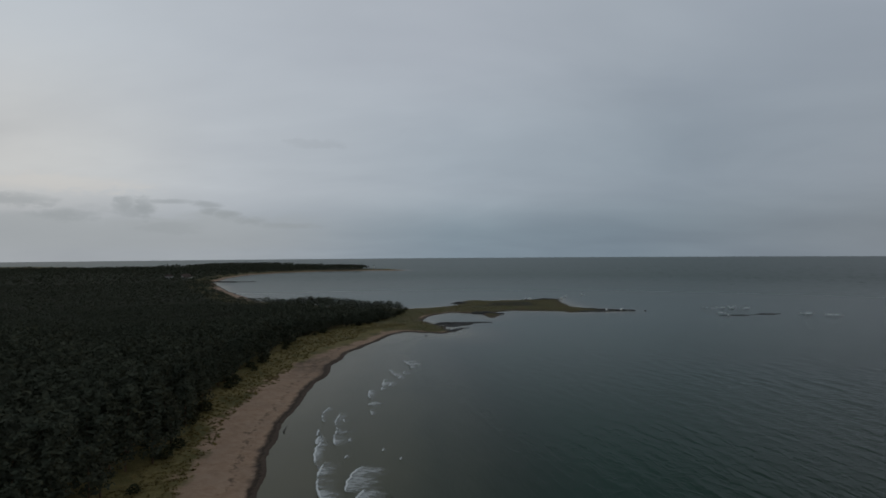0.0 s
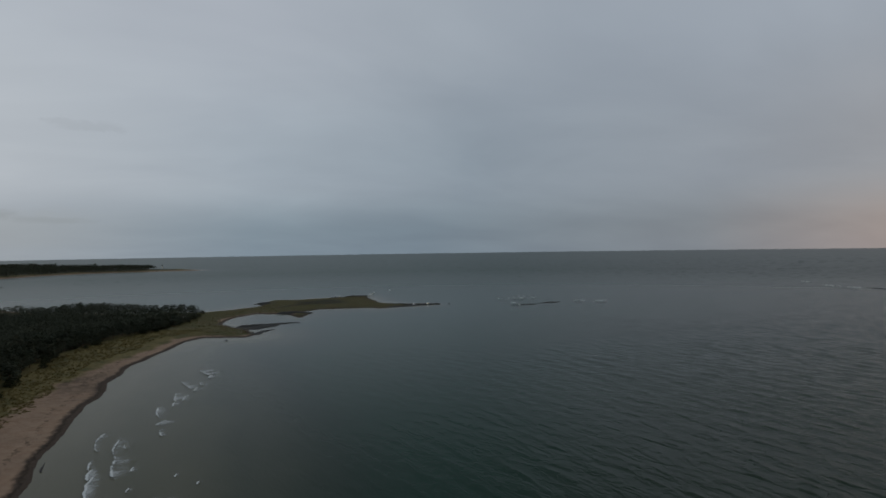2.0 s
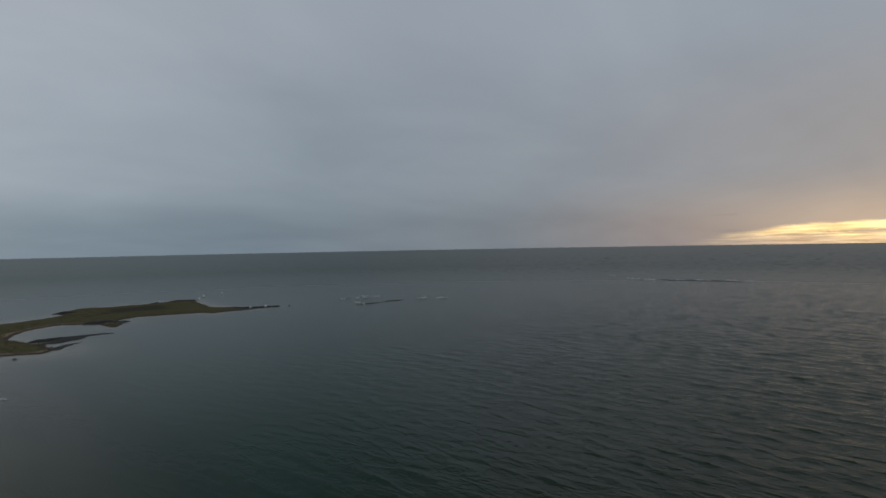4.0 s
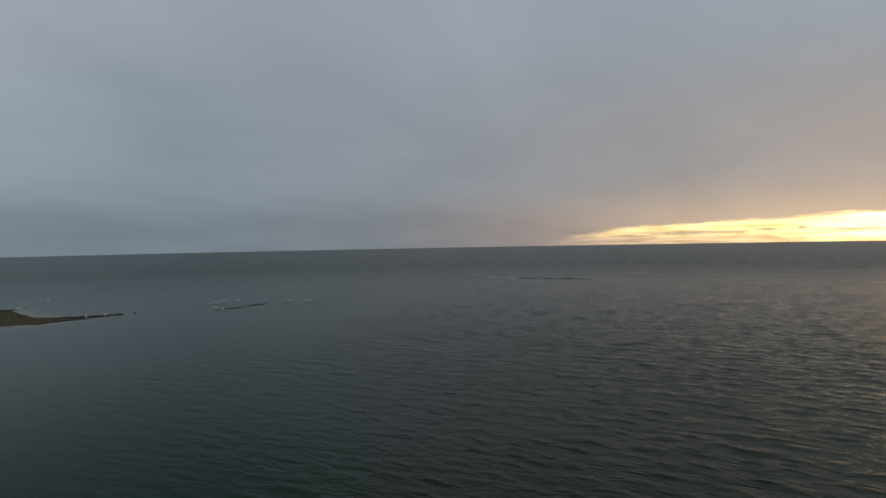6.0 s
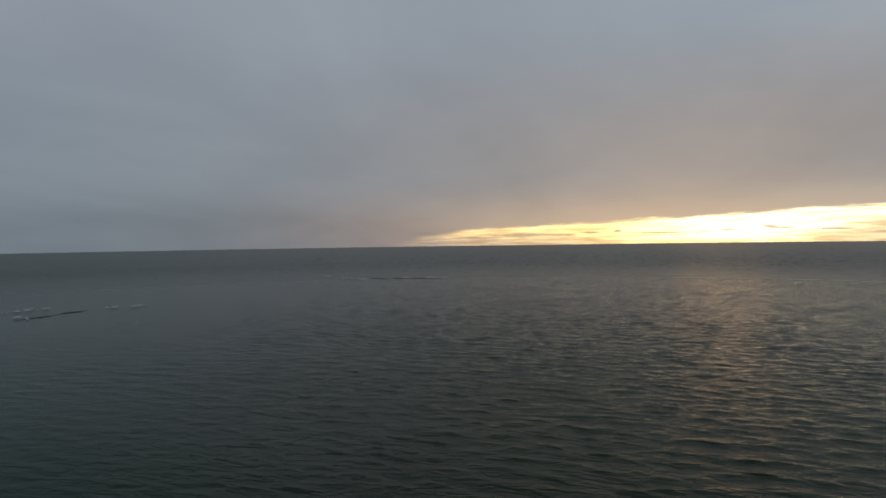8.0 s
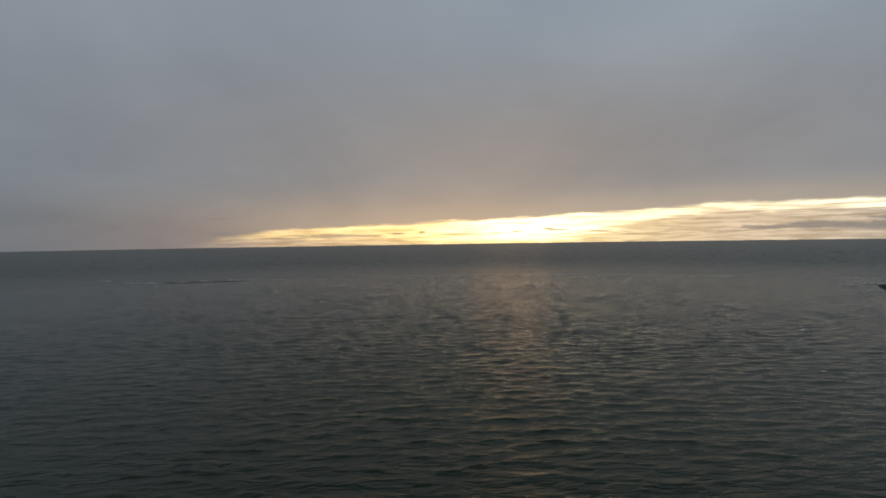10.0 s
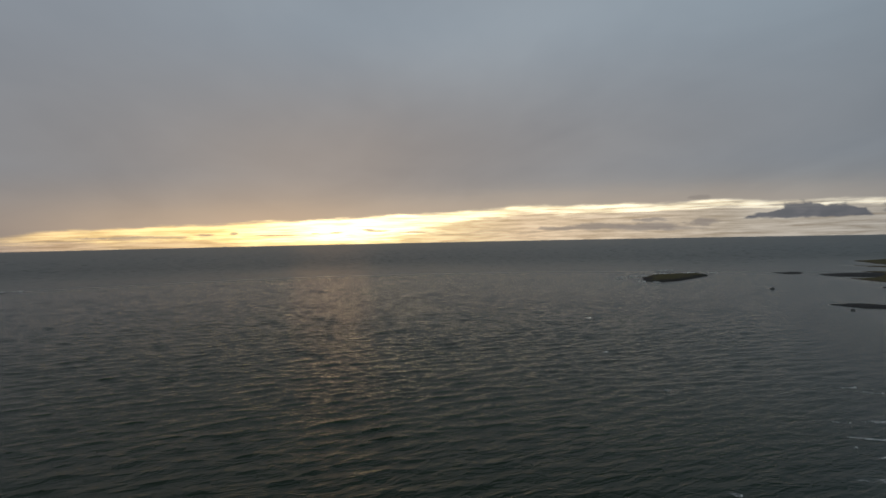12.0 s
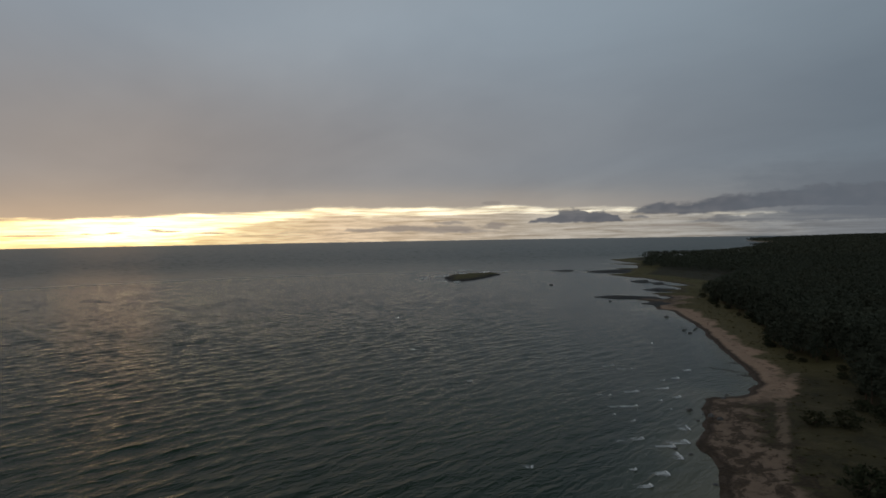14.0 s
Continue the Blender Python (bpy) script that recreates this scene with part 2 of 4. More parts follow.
def where(n):
    return n.add("ShaderNodeNewGeometry").outputs["Position"]


def attr(n, name):
    return n.add("ShaderNodeAttribute", attribute_name=name).outputs["Fac"]


def make_sea():
    m, n = material("sea_water")
    p = where(n)
    shore = attr(n, "offshore")
    big = n.noise(n.stretch(p, .010, .004, .01, 8), 1.0, 4, .55)
    murk = n.math("DIVIDE", n.math("ADD", shore, n.math("MULTIPLY", n.math("SUBTRACT", big, .5), 60)), attr(n, "silt"))
    bay = n.mix(n.span(attr(n, "wind"), .3, .9), (.003, .036, .0210), (.010, .0250, .0105))
    colour = n.ramp(n.span(murk, 0, 130, 0, 1, False), [(0, (.16, .145, .098)), (.10, (.108, .106, .070)), (.22, (.052, .064, .044)), (.42, (.014, .030, .021))], "EASE")
    colour = n.mix(n.span(murk, 30, 75), colour, bay)
    q = n.add("ShaderNodeVectorRotate", {"Vector": p, "Angle": radians(-9)}, rotation_type="Z_AXIS").outputs[0]
    # short steep crests, drawn out across the wind, with chop and ripples between them
    steep = n.math("SUBTRACT", 1.0, n.math("ABSOLUTE", n.math("MULTIPLY_ADD", n.noise(n.stretch(q, .36, .11, 1), 1.0, 3, .55, .35), 4.0, -2.0)))
    chop = n.noise(n.stretch(q, .62, .28, 1), 1.0, 3, .6, .5)
    ripple = n.noise(n.stretch(q, 1.9, .95, 1), 1.0, 3, .6)
    calm = n.noise(n.stretch(p, .02, .006, 1, 20), 1.0, 3, .5)
    relief = n.math("ADD", n.math("MULTIPLY", steep, .16), n.math("ADD", n.math("MULTIPLY", chop, .20), n.math("MULTIPLY", ripple, .13)))
    relief = n.math("MULTIPLY", relief, n.span(calm, .3, .7, .94, 1.05))
    relief = n.math("MULTIPLY", n.math("MULTIPLY", relief, attr(n, "wind")), n.span(shore, 10, 140, .85, 1.0))
    relief = n.math("MULTIPLY", relief, n.span(attr(n, "distance"), 220, 700, 1.0, .12, False))
    # reflection strength set by place: weaker in the lee, stronger far off, for brightness
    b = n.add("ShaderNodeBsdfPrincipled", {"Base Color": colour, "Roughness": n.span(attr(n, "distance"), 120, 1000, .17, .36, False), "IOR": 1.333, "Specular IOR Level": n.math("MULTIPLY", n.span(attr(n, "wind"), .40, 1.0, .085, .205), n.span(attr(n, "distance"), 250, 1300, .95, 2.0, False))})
    bn = n.add("ShaderNodeBump", {"Strength": 1.0, "Distance": 1.0, "Height": relief})
    n.put(b.inputs["Normal"], bn)
    n.add("ShaderNodeOutputMaterial", {0: b})
    return m


def make_ground():
    """Sand, wrack, dune grass, reeds and forest floor, by the distance from the water."""
    m, n = material("shore_ground")
    p = where(n)
    s, width, marsh, weed = attr(n, "inland"), attr(n, "sand_width"), attr(n, "marsh"), attr(n, "weed")
    grain = n.noise(p, 1.6, 5, .6)
    wide = n.noise(p, .12, 4, .55)
    mid = n.noise(p, .45, 5, .65, .3)
    wob = n.math("ADD", s, n.math("MULTIPLY", n.math("SUBTRACT", mid, .5), 5.0))
    sand = n.ramp(mid, [(.25, (.265, .165, .105)), (.5, (.36, .235, .155)), (.8, (.43, .30, .21))], "LINEAR")
    sand = n.mix(n.span(wide, .35, .65, 0, .35), sand, (.29, .205, .145))
    wet = n.mix(n.span(n.math("ADD", s, n.math("MULTIPLY", n.math("SUBTRACT", mid, .5), 3.0)), 1.3, 2.9), n.mix(grain, (.050, .034, .025), (.115, .078, .055)), n.mix(n.math("MULTIPLY", weed, .65), sand, (.155, .112, .080)))
    grass = n.ramp(grain, [(.25, (.110, .088, .032)), (.5, (.180, .140, .052)), (.8, (.255, .195, .086))], "LINEAR")
    grass = n.mix(n.span(wide, .42, .66, 0, .8), grass, (.088, .080, .028))
    reed = n.ramp(n.math("ADD", n.math("MULTIPLY", mid, .6), n.math("MULTIPLY", wide, .4)), [(.3, (.056, .060, .018)), (.48, (.096, .086, .027)), (.6, (.120, .082, .034)), (.75, (.070, .080, .022))], "LINEAR")
    heath = n.ramp(mid, [(.25, (.022, .020, .009)), (.5, (.040, .034, .015)), (.75, (.066, .052, .026))], "LINEAR")
    heath = n.mix(n.span(wide, .54, .68, 0, .7), heath, n.ramp(grain, [(.3, (.085, .070, .032)), (.7, (.135, .100, .056))], "LINEAR"))
    grass = n.mix(n.math("MULTIPLY", attr(n, "heath"), n.span(wide, .30, .62, 1.0, .75)), grass, heath)
    grass = n.mix(marsh, grass, reed)
    grass = n.mix(n.math("MULTIPLY", n.span(n.math("ADD", attr(n, "track"), n.math("MULTIPLY", n.math("SUBTRACT", mid, .5), 2.5)), 1.5, .5), .75), grass, (.22, .155, .105))
    floor = n.ramp(mid, [(.3, (.022, .020, .012)), (.7, (.055, .048, .024))], "LINEAR")
    # sand to grass to forest floor
    c = n.mix(n.span(n.math("SUBTRACT", n.math("ADD", wob, n.math("MULTIPLY", n.math("SUBTRACT", wide, .5), 11.0)), width), -1.0, 1.8), wet, grass)
    c = n.mix(n.span(n.math("SUBTRACT", wob, n.math("ADD", width, 24)), -4, 6), c, floor)
    # lines of dark wrack
    strand = n.noise(n.stretch(p, .5, .5, 1), 1.0, 5, .7)
    line = n.math("ABSOLUTE", n.math("SUBTRACT", n.math("ADD", s, n.math("MULTIPLY", n.math("SUBTRACT", strand, .5), 3.0)), 1.2))
    wrack = n.math("MULTIPLY", n.span(line, .55, .1), .75)
    second = n.math("ABSOLUTE", n.math("SUBTRACT", n.math("ADD", s, n.math("MULTIPLY", n.math("SUBTRACT", mid, .5), 9.0)), 5.5))
    wrack = n.math("MAXIMUM", wrack, n.math("MULTIPLY", n.span(second, .8, .2), n.span(strand, .45, .6, 0, .7)))
    patch = n.math("ADD", n.math("MULTIPLY", n.noise(n.stretch(p, .40, .28, 1, 30), 1.0, 6, .72, .4), .75), n.math("MULTIPLY", wide, .25))
    wrack = n.math("MAXIMUM", wrack, n.math("MULTIPLY", weed, n.span(patch, .465, .55, 0, .85)))
    c = n.mix(wrack, c, n.ramp(grain, [(.3, (.020, .014, .008)), (.7, (.066, .043, .024))], "LINEAR"))
    finish(n, c, .9, n.math("ADD", grain, n.math("MULTIPLY", mid, 2.0)), .8, .25, .2)
    return m


def make_leaves(name, dark, pale, warm):
    m, n = material(name)
    p = where(n)
    one = n.add("ShaderNodeNewGeometry").outputs["Random Per Island"]
    tree = n.add("ShaderNodeObjectInfo").outputs["Random"]
    stand = n.noise(p, .055, 3, .6)
    c = n.mix(one, dark, pale)
    c = n.mix(n.span(stand, .52, .68, 0, .6), c, warm)
    c = n.mix(n.math("MULTIPLY", tree, .35), c, warm)
    finish(n, c, .95, None, spec=.04)
    return m


def make_plain(name, a, b, scale, rough=.85, bump=.1, spec=.3, second=None):
    m, n = material(name)
    p = where(n)
    f = n.noise(p, scale, 5, .6)
    g = n.noise(p, scale * .17, 3, .5)
    c = n.mix(n.span(f, .3, .7), a, b)
    c = n.mix(n.span(g, .5, .7, 0, .6), c, second or a)
    finish(n, c, rough, f, .6, bump, spec)
    return m


def make_turf():
    """Salt turf that gives way to bare dark stone near the water."""
    m, n = material("salt_turf")
    p = where(n)
    f, g = n.noise(p, .8, 5, .6), n.noise(p, .14, 4, .55)
    c = n.mix(n.span(f, .3, .7), (.060, .052, .019), (.130, .100, .040))
    c = n.mix(n.span(g, .48, .65, 0, .7), c, (.075, .078, .026))
    up = n.math("ADD", n.add("ShaderNodeSeparateXYZ", {0: p}).outputs[2], n.math("MULTIPLY", n.math("SUBTRACT", g, .5), 2.0))
    c = n.mix(n.span(up, 1.45, 1.0), c, n.mix(f, (.014, .012, .011), (.055, .048, .042)))
    finish(n, c, .92, f, .7, .25, .15)
    return m


def make_foam(name, crest):
    """White water: a dense ragged crest, or thin streaks that trail behind it."""
    m, n = material(name)
    p = where(n)
    thick, across, behind = attr(n, "thick"), attr(n, "across"), attr(n, "behind")
    own = n.add("ShaderNodeObjectInfo").outputs["Random"]
    uv = n.add("ShaderNodeCombineXYZ", {0: across, 1: behind, 2: n.math("MULTIPLY", own, 40)}).outputs[0]
    lace = n.noise(p, 3.4, 5, .7, .6)
    if crest:
        cover = n.span(n.math("ADD", n.math("MULTIPLY", lace, .8), n.math("MULTIPLY", thick, .9)), .72, 1.0)
    else:
        streaks = n.noise(n.stretch(uv, 2.1, .42, 1), 1.0, 5, .68, .5)
        cloudy = n.noise(n.stretch(uv, .55, .40, 1), 1.0, 3, .55, .3)
        f = n.math("ADD", n.math("MULTIPLY", streaks, .62), n.math("ADD", n.math("MULTIPLY", lace, .16), n.math("MULTIPLY", cloudy, .34)))
        cover = n.math("MULTIPLY", n.span(n.math("ADD", f, n.math("MULTIPLY", thick, .40)), .64, 1.0), n.span(thick, .03, .40, 0, .75))
    finish(n, n.ramp(lace, [(.3, (.66, .67, .64)), (.7, (.84, .84, .81))], "LINEAR"), .9, lace, .6, .08, .2, alpha=cover)
    return m


M_SEA, M_GROUND, M_CREST, M_TRAIL = make_sea(), make_ground(), make_foam("foam_crest", True), make_foam("foam_trail", False)
M_PINE = make_leaves("pine_needles", (.052, .060, .043), (.071, .078, .053), (.070, .069, .045))
M_BARK = make_plain("pine_bark", (.07, .045, .03), (.14, .085, .055), 6, .9, .05)
M_ROCK = make_plain("weedy_shore_rock", (.012, .011, .010), (.046, .042, .037), .9, .85, .25, .3, (.030, .022, .014))
M_TURF = make_turf()
M_STONE = make_plain("granite", (.055, .053, .05), (.16, .15, .14), 2.5, .8, .1, .3, (.035, .033, .028))
M_TIMBER = make_plain("grey_timber", (.05, .048, .045), (.11, .10, .09), 3, .85, .03)
M_WHITE = make_plain("white_limewash", (.62, .61, .58), (.74, .73, .70), 1.5, .8, .02, .3, (.52, .50, .46))
M_ROOF = make_plain("tarred_roof", (.06, .045, .04), (.12, .08, .065), 1.2, .85, .04)
M_GRASS = make_leaves("dune_grass", (.140, .108, .043), (.230, .176, .075), (.130, .110, .042))
M_MARSH = make_leaves("marsh_grass", (.085, .070, .024), (.155, .115, .042), (.095, .090, .028))
M_HEATH = make_leaves("shore_heath", (.046, .040, .018), (.080, .068, .032), (.056, .052, .021))
M_WRACK = make_plain("seaweed_wrack", (.014, .011, .009), (.050, .034, .024), 3, .7, .1)
M_BUSH = make_leaves("shore_bush_leaves", (.026, .031, .018), (.050, .056, .030), (.048, .043, .022))


# ---------------------------------------------------------------- plan
COAST_FAR_LEFT = [(-4800, 700), (-2500, 1350), (-1700, 1430), (-1000, 1400), (-800, 1460), (-770, 1620), (-880, 2050), (-600, 2030), (-420, 1720), (-240, 1525), (-115, 1390), (-88, 1323)]
COAST_BAY = [(-115, 1318), (-221, 1308), (-296, 1283), (-357, 1220), (-388, 1097), (-373, 945), (-341, 810), (-305, 733), (-238, 606), (-216, 570), (-193, 530), (-169, 483), (-153, 465), (-131, 448), (-90, 425), (-60, 408), (-28, 397)]
COAST_CAPE = [(-10, 404), (-2, 411), (7, 419), (12, 428), (14, 452), (22, 468), (40, 460), (55, 465), (69, 464), (84, 468), (97, 474), (95, 451), (92, 412), (99, 395), (110, 378), (95, 374), (85, 369), (83, 376), (65, 381), (45, 383), (33, 372), (36, 361), (30, 343), (25, 364), (6, 374), (-6, 361), (-12, 345), (-14, 328), (-10, 320), (-5, 309), (0, 297), (3, 286), (-1, 276), (-7, 279), (-14, 281)]
COAST_BEACH = [(-20, 283), (-27, 272), (-32, 251), (-36, 241), (-40, 223), (-40, 210), (-42, 197), (-40, 186), (-41, 166), (-40, 148), (-40, 128), (-37, 113), (-34, 99), (-32, 85), (-28, 60), (-20, 30), (-10, 5), (4, -20), (20, -42), (33, -56)]
COAST_RIGHT = [(37, -62), (41, -69), (49, -75), (53, -83), (58, -91), (65, -103), (62, -110), (60, -116), (62, -125), (67, -132), (71, -139), (79, -148), (86, -156), (94, -165), (104, -177), (114, -189), (128, -204), (143, -219), (154, -230), (162, -230), (172, -244), (171, -254), (183, -256), (194, -260), (183, -268), (186, -281), (209, -292), (202, -308), (218, -310), (208, -330), (234, -347), (216, -354), (244, -371), (262, -379), (281, -392), (306, -396), (337, -406), (330, -424), (360, -476), (394, -483), (374, -503), (406, -549), (457, -560), (423, -579), (466, -607), (527, -647), (529, -690)]
COAST_FAR_RIGHT = [(540, -755), (509, -845), (527, -965), (574, -1166), (651, -1347), (730, -1438), (688, -1578), (779, -1709), (834, -1864), (999, -2060), (1167, -2312), (1254, -2586), (1308, -2927), (1397, -3629), (1580, -4731), (-4800, -4700)]
COAST = COAST_FAR_LEFT + COAST_BAY + COAST_CAPE + COAST_BEACH + COAST_RIGHT + COAST_FAR_RIGHT
WOOD_LEFT = [(-60, 20), (-55, 60), (-53, 91), (-54, 109), (-60, 133), (-62, 154), (-63.5, 180), (-64, 228), (-61, 262), (-53, 279), (-43, 291), (-35, 324), (-28, 353), (-28, 386), (-60, 430), (-130, 470), (-60, 1000), (-150, 1300), (-205, 1330), (-200, 1480), (-300, 2600), (-4700, 2600), (-4700, -4600), (1650, -4600)]
WOOD_RIGHT = [(1414, -2529), (929, -1521), (595, -1116), (560, -756), (501, -695), (440, -614), (374, -507), (335, -500), (276, -473), (241, -456), (217, -400), (196, -347), (170, -284), (144, -252), (126, -235), (106, -213), (87, -180), (73, -161), (61, -153), (51, -149), (45, -130), (38, -119), (22, -111), (-10, -87), (-54, -51), (-94, -11)]
WOOD = WOOD_LEFT + WOOD_RIGHT
CENTRE = (-4.0, 10.0)


def hashed(i, j, seed):
    h = (i * 374761393 + j * 668265263 + seed * 974634777) & 0xFFFFFFFF
    h = ((h ^ (h >> 13)) * 1274126177) & 0xFFFFFFFF
    return ((h ^ (h >> 16)) & 0xFFFF) / 65535.0


def grain(x, y, size, seed=1, octaves=3):
    """Value noise, -1 to 1."""
    x, y = np.asarray(x, float), np.asarray(y, float)
    out, amp, total = np.zeros(x.shape), 1.0, 0.0
    for k in range(octaves):
        u, v = x / size * 2**k, y / size * 2**k
        i, j = np.floor(u).astype(np.int64), np.floor(v).astype(np.int64)
        fu, fv = u - i, v - j
        fu, fv = fu * fu * (3 - 2 * fu), fv * fv * (3 - 2 * fv)
        q = [hashed(i + a, j + b, seed + k) for a in (0, 1) for b in (0, 1)]
        out += amp * ((q[0] * (1 - fv) + q[1] * fv) * (1 - fu) + (q[2] * (1 - fv) + q[3] * fv) * fu)
        total += amp
        amp *= .5
    return out / total * 2 - 1


def inside_distance(x, y, poly):
    """Metres to a polygon's edge, positive inside."""
    best, odd = np.full(x.shape, 1e18), np.zeros(x.shape, bool)
    for (ax, ay), (bx, by) in zip(poly, poly[1:] + poly[:1]):
        ex, ey = bx - ax, by - ay
        k = np.clip(((x - ax) * ex + (y - ay) * ey) / (ex * ex + ey * ey), 0, 1)
        best = np.minimum(best, (x - ax - k * ex) ** 2 + (y - ay - k * ey) ** 2)
        if ay != by:
            odd ^= ((ay > y) != (by > y)) & (x < (bx - ax) * (y - ay) / (by - ay) + ax)
    return np.where(odd, 1, -1) * np.sqrt(best)


def blob(x, y, cx, cy, r):
    return np.exp(-((x - cx) ** 2 + (y - cy) ** 2) / r**2)


def coast_distance(x, y):
    s = inside_distance(x, y, COAST)
    r = np.hypot(x - CENTRE[0], y - CENTRE[1])
    rough = blob(x, y, 60, -111, 18) + blob(x, y, 0, 292, 20) + blob(x, y, 187, -265, 35) + blob(x, y, 217, -320, 40)
    s = s - 2.0 * blob(x, y, 58, -94, 20)
    s = s + grain(x, y, 6, 13) * 2.6 * np.clip(rough, 0, 1)
    return s + 1.0 + grain(x, y, 9, 3) * 1.1 + grain(x, y, 40, 9, 2) * np.clip(r / 400, 0, 3.0) * 1.5


def marsh_mask(x, y):
    cape = np.clip((y - 285 + (x + 20) * .3) / 30, 0, 1) * (y < 520) * (x > -60)
    right = np.clip((x - 175) / 25, 0, 1) * (y > -660) * (y < -213)
    lobe = np.clip(1.6 * blob(x, y, -5, 293, 15), 0, 1)
    return np.maximum(np.maximum(cape, right), lobe)


def land_height(s, x, y):
    low = marsh_mask(x, y)
    beach = np.clip(s, 0, 14) * .085
    dune = np.clip((s - 12) / 16, 0, 1)
    dune = dune * dune * (3 - 2 * dune) * (1.5 + .7 * grain(x, y, 22, 5))
    wet = np.clip(s, 0, 12) * .05 + .25 * np.clip(s, 0, 2) * (1 + grain(x, y, 7, 6)) * .5
    up = beach * (1 - low) + wet * low + dune * (1 - .75 * low) + np.clip(s - 30, 0, 300) * .006
    up = up + .10 * grain(x, y, 4, 7) * np.clip(s / 3, 0, 1)
    return np.where(s > 0, up + .05, np.maximum(s * .12, -3))


def mesh_of(name, verts, faces, mat, attrs=None, smooth=True):
    """A mesh from arrays; every face has as many corners as faces has columns."""
    me = bpy.data.meshes.new(name)
    verts, faces = np.asarray(verts, np.float32), np.asarray(faces, np.int32)
    me.vertices.add(len(verts))
    me.vertices.foreach_set("co", verts.ravel())
    me.loops.add(faces.size)
    me.loops.foreach_set("vertex_index", faces.ravel())
    me.polygons.add(len(faces))
    me.polygons.foreach_set("loop_start", np.arange(0, faces.size, faces.shape[1], dtype=np.int32))
    if smooth:
        me.polygons.foreach_set("use_smooth", np.ones(len(faces), bool))
    for key, value in (attrs or {}).items():
        me.attributes.new(key, "FLOAT", "POINT").data.foreach_set("value", np.asarray(value, np.float32))
    me.update(calc_edges=True)
    me.materials.append(mat)
    return me


def polar_sheet(radii, angles):
    """Points and four-cornered faces of rings round CENTRE; angles close the circle."""
    r, a = np.meshgrid(radii, angles, indexing="ij")
    x, y = CENTRE[0] - r * np.sin(a), CENTRE[1] + r * np.cos(a)
    n, k = len(radii), len(angles)
    i, j = np.meshgrid(np.arange(n - 1), np.arange(k), indexing="ij")
    j2 = (j + 1) % k
    faces = np.stack([i * k + j, i * k + j2, (i + 1) * k + j2, (i + 1) * k + j], -1).reshape(-1, 4)
    return x.ravel(), y.ravel(), r.ravel(), faces


def rings(*stages):
    out = [stages[0][0]]
    for start, step, end, growth in stages:
        while out[-1] < end:
            out.append(out[-1] + step)
            step *= growth
    return np.array(out)


def sweep(fine, coarse):
    """Angles round the circle: fine where the shore is seen, coarse behind."""
    return np.radians(np.concatenate([np.arange(-166, 46, fine), np.arange(46, 194, coarse)]))


# ---------------------------------------------------------------- ground and sea
x, y, r, faces = polar_sheet(rings((.05, 3, 45, 1), (45, 1.25, 330, 1), (330, 1.4, 560, 1.01), (560, 5, 4850, 1.025)), sweep(.32, 3.0))
s = coast_distance(x, y)
z = land_height(s, x, y)
keep = (s[faces] > -14).any(1)
used = np.unique(faces[keep])
index = np.full(len(x), -1)
index[used] = np.arange(len(used))
x, y, s, z, faces = x[used], y[used], s[used], z[used], index[faces[keep]]
marsh = marsh_mask(x, y)
sand_width = 11 + 4 * blob(x, y, -44, 140, 60) - 6 * blob(x, y, -35, 250, 45) - 1 * blob(x, y, 50, -93, 45) - 4 * blob(x, y, 118, -199, 50) - 3 * blob(x, y, 168, -250, 30) - 3.5 * blob(x, y, 72, -138, 34)
lagoon = np.clip(blob(x, y, -9, 345, 17) + blob(x, y, 6, 368, 15) + blob(x, y, 22, 370, 10), 0, 1) * (y > 322)
sand_width = sand_width * (1 - marsh) + .4 * marsh + 3.5 * lagoon
weed = np.clip(blob(x, y, 53, -88, 24) * 1.3 + blob(x, y, 31, -53, 30), 0, 1) * np.clip((21 - s) / 7, 0, 1)
weed = np.maximum(weed, .62 * blob(x, y, -46, 200, 17) * (s < 12))
weed = np.maximum(weed, marsh * np.clip((4.5 - s) / 2, 0, 1) * (1 - lagoon))
weed = np.maximum(weed, np.clip(blob(x, y, 182, -265, 26) + blob(x, y, 209, -315, 26), 0, 1) * (s < 9))
# a sandy footpath behind the stony shore
TRACK = [(60, -140), (57, -128), (51, -111), (42, -92), (35, -76), (29, -63), (20, -48)]
track = np.full(len(x), 1e9)
for (ax, ay), (bx, by) in zip(TRACK, TRACK[1:]):
    k = np.clip(((x - ax) * (bx - ax) + (y - ay) * (by - ay)) / ((bx - ax) ** 2 + (by - ay) ** 2), 0, 1)
    track = np.minimum(track, np.hypot(x - ax - k * (bx - ax), y - ay - k * (by - ay)))
tagged(new("ground", mesh_of("ground", np.stack([x, y, z], 1), faces, M_GROUND, {"inland": s, "sand_width": sand_width, "marsh": marsh, "weed": weed, "track": track, "heath": np.clip((x + 30) / 40, 0, 1) * (y < 0) * np.clip((y + 182) / 50, .6, 1)})),
       "sandy shore with dune grass, wrack lines and dark forest floor", "ground", kind="structure")


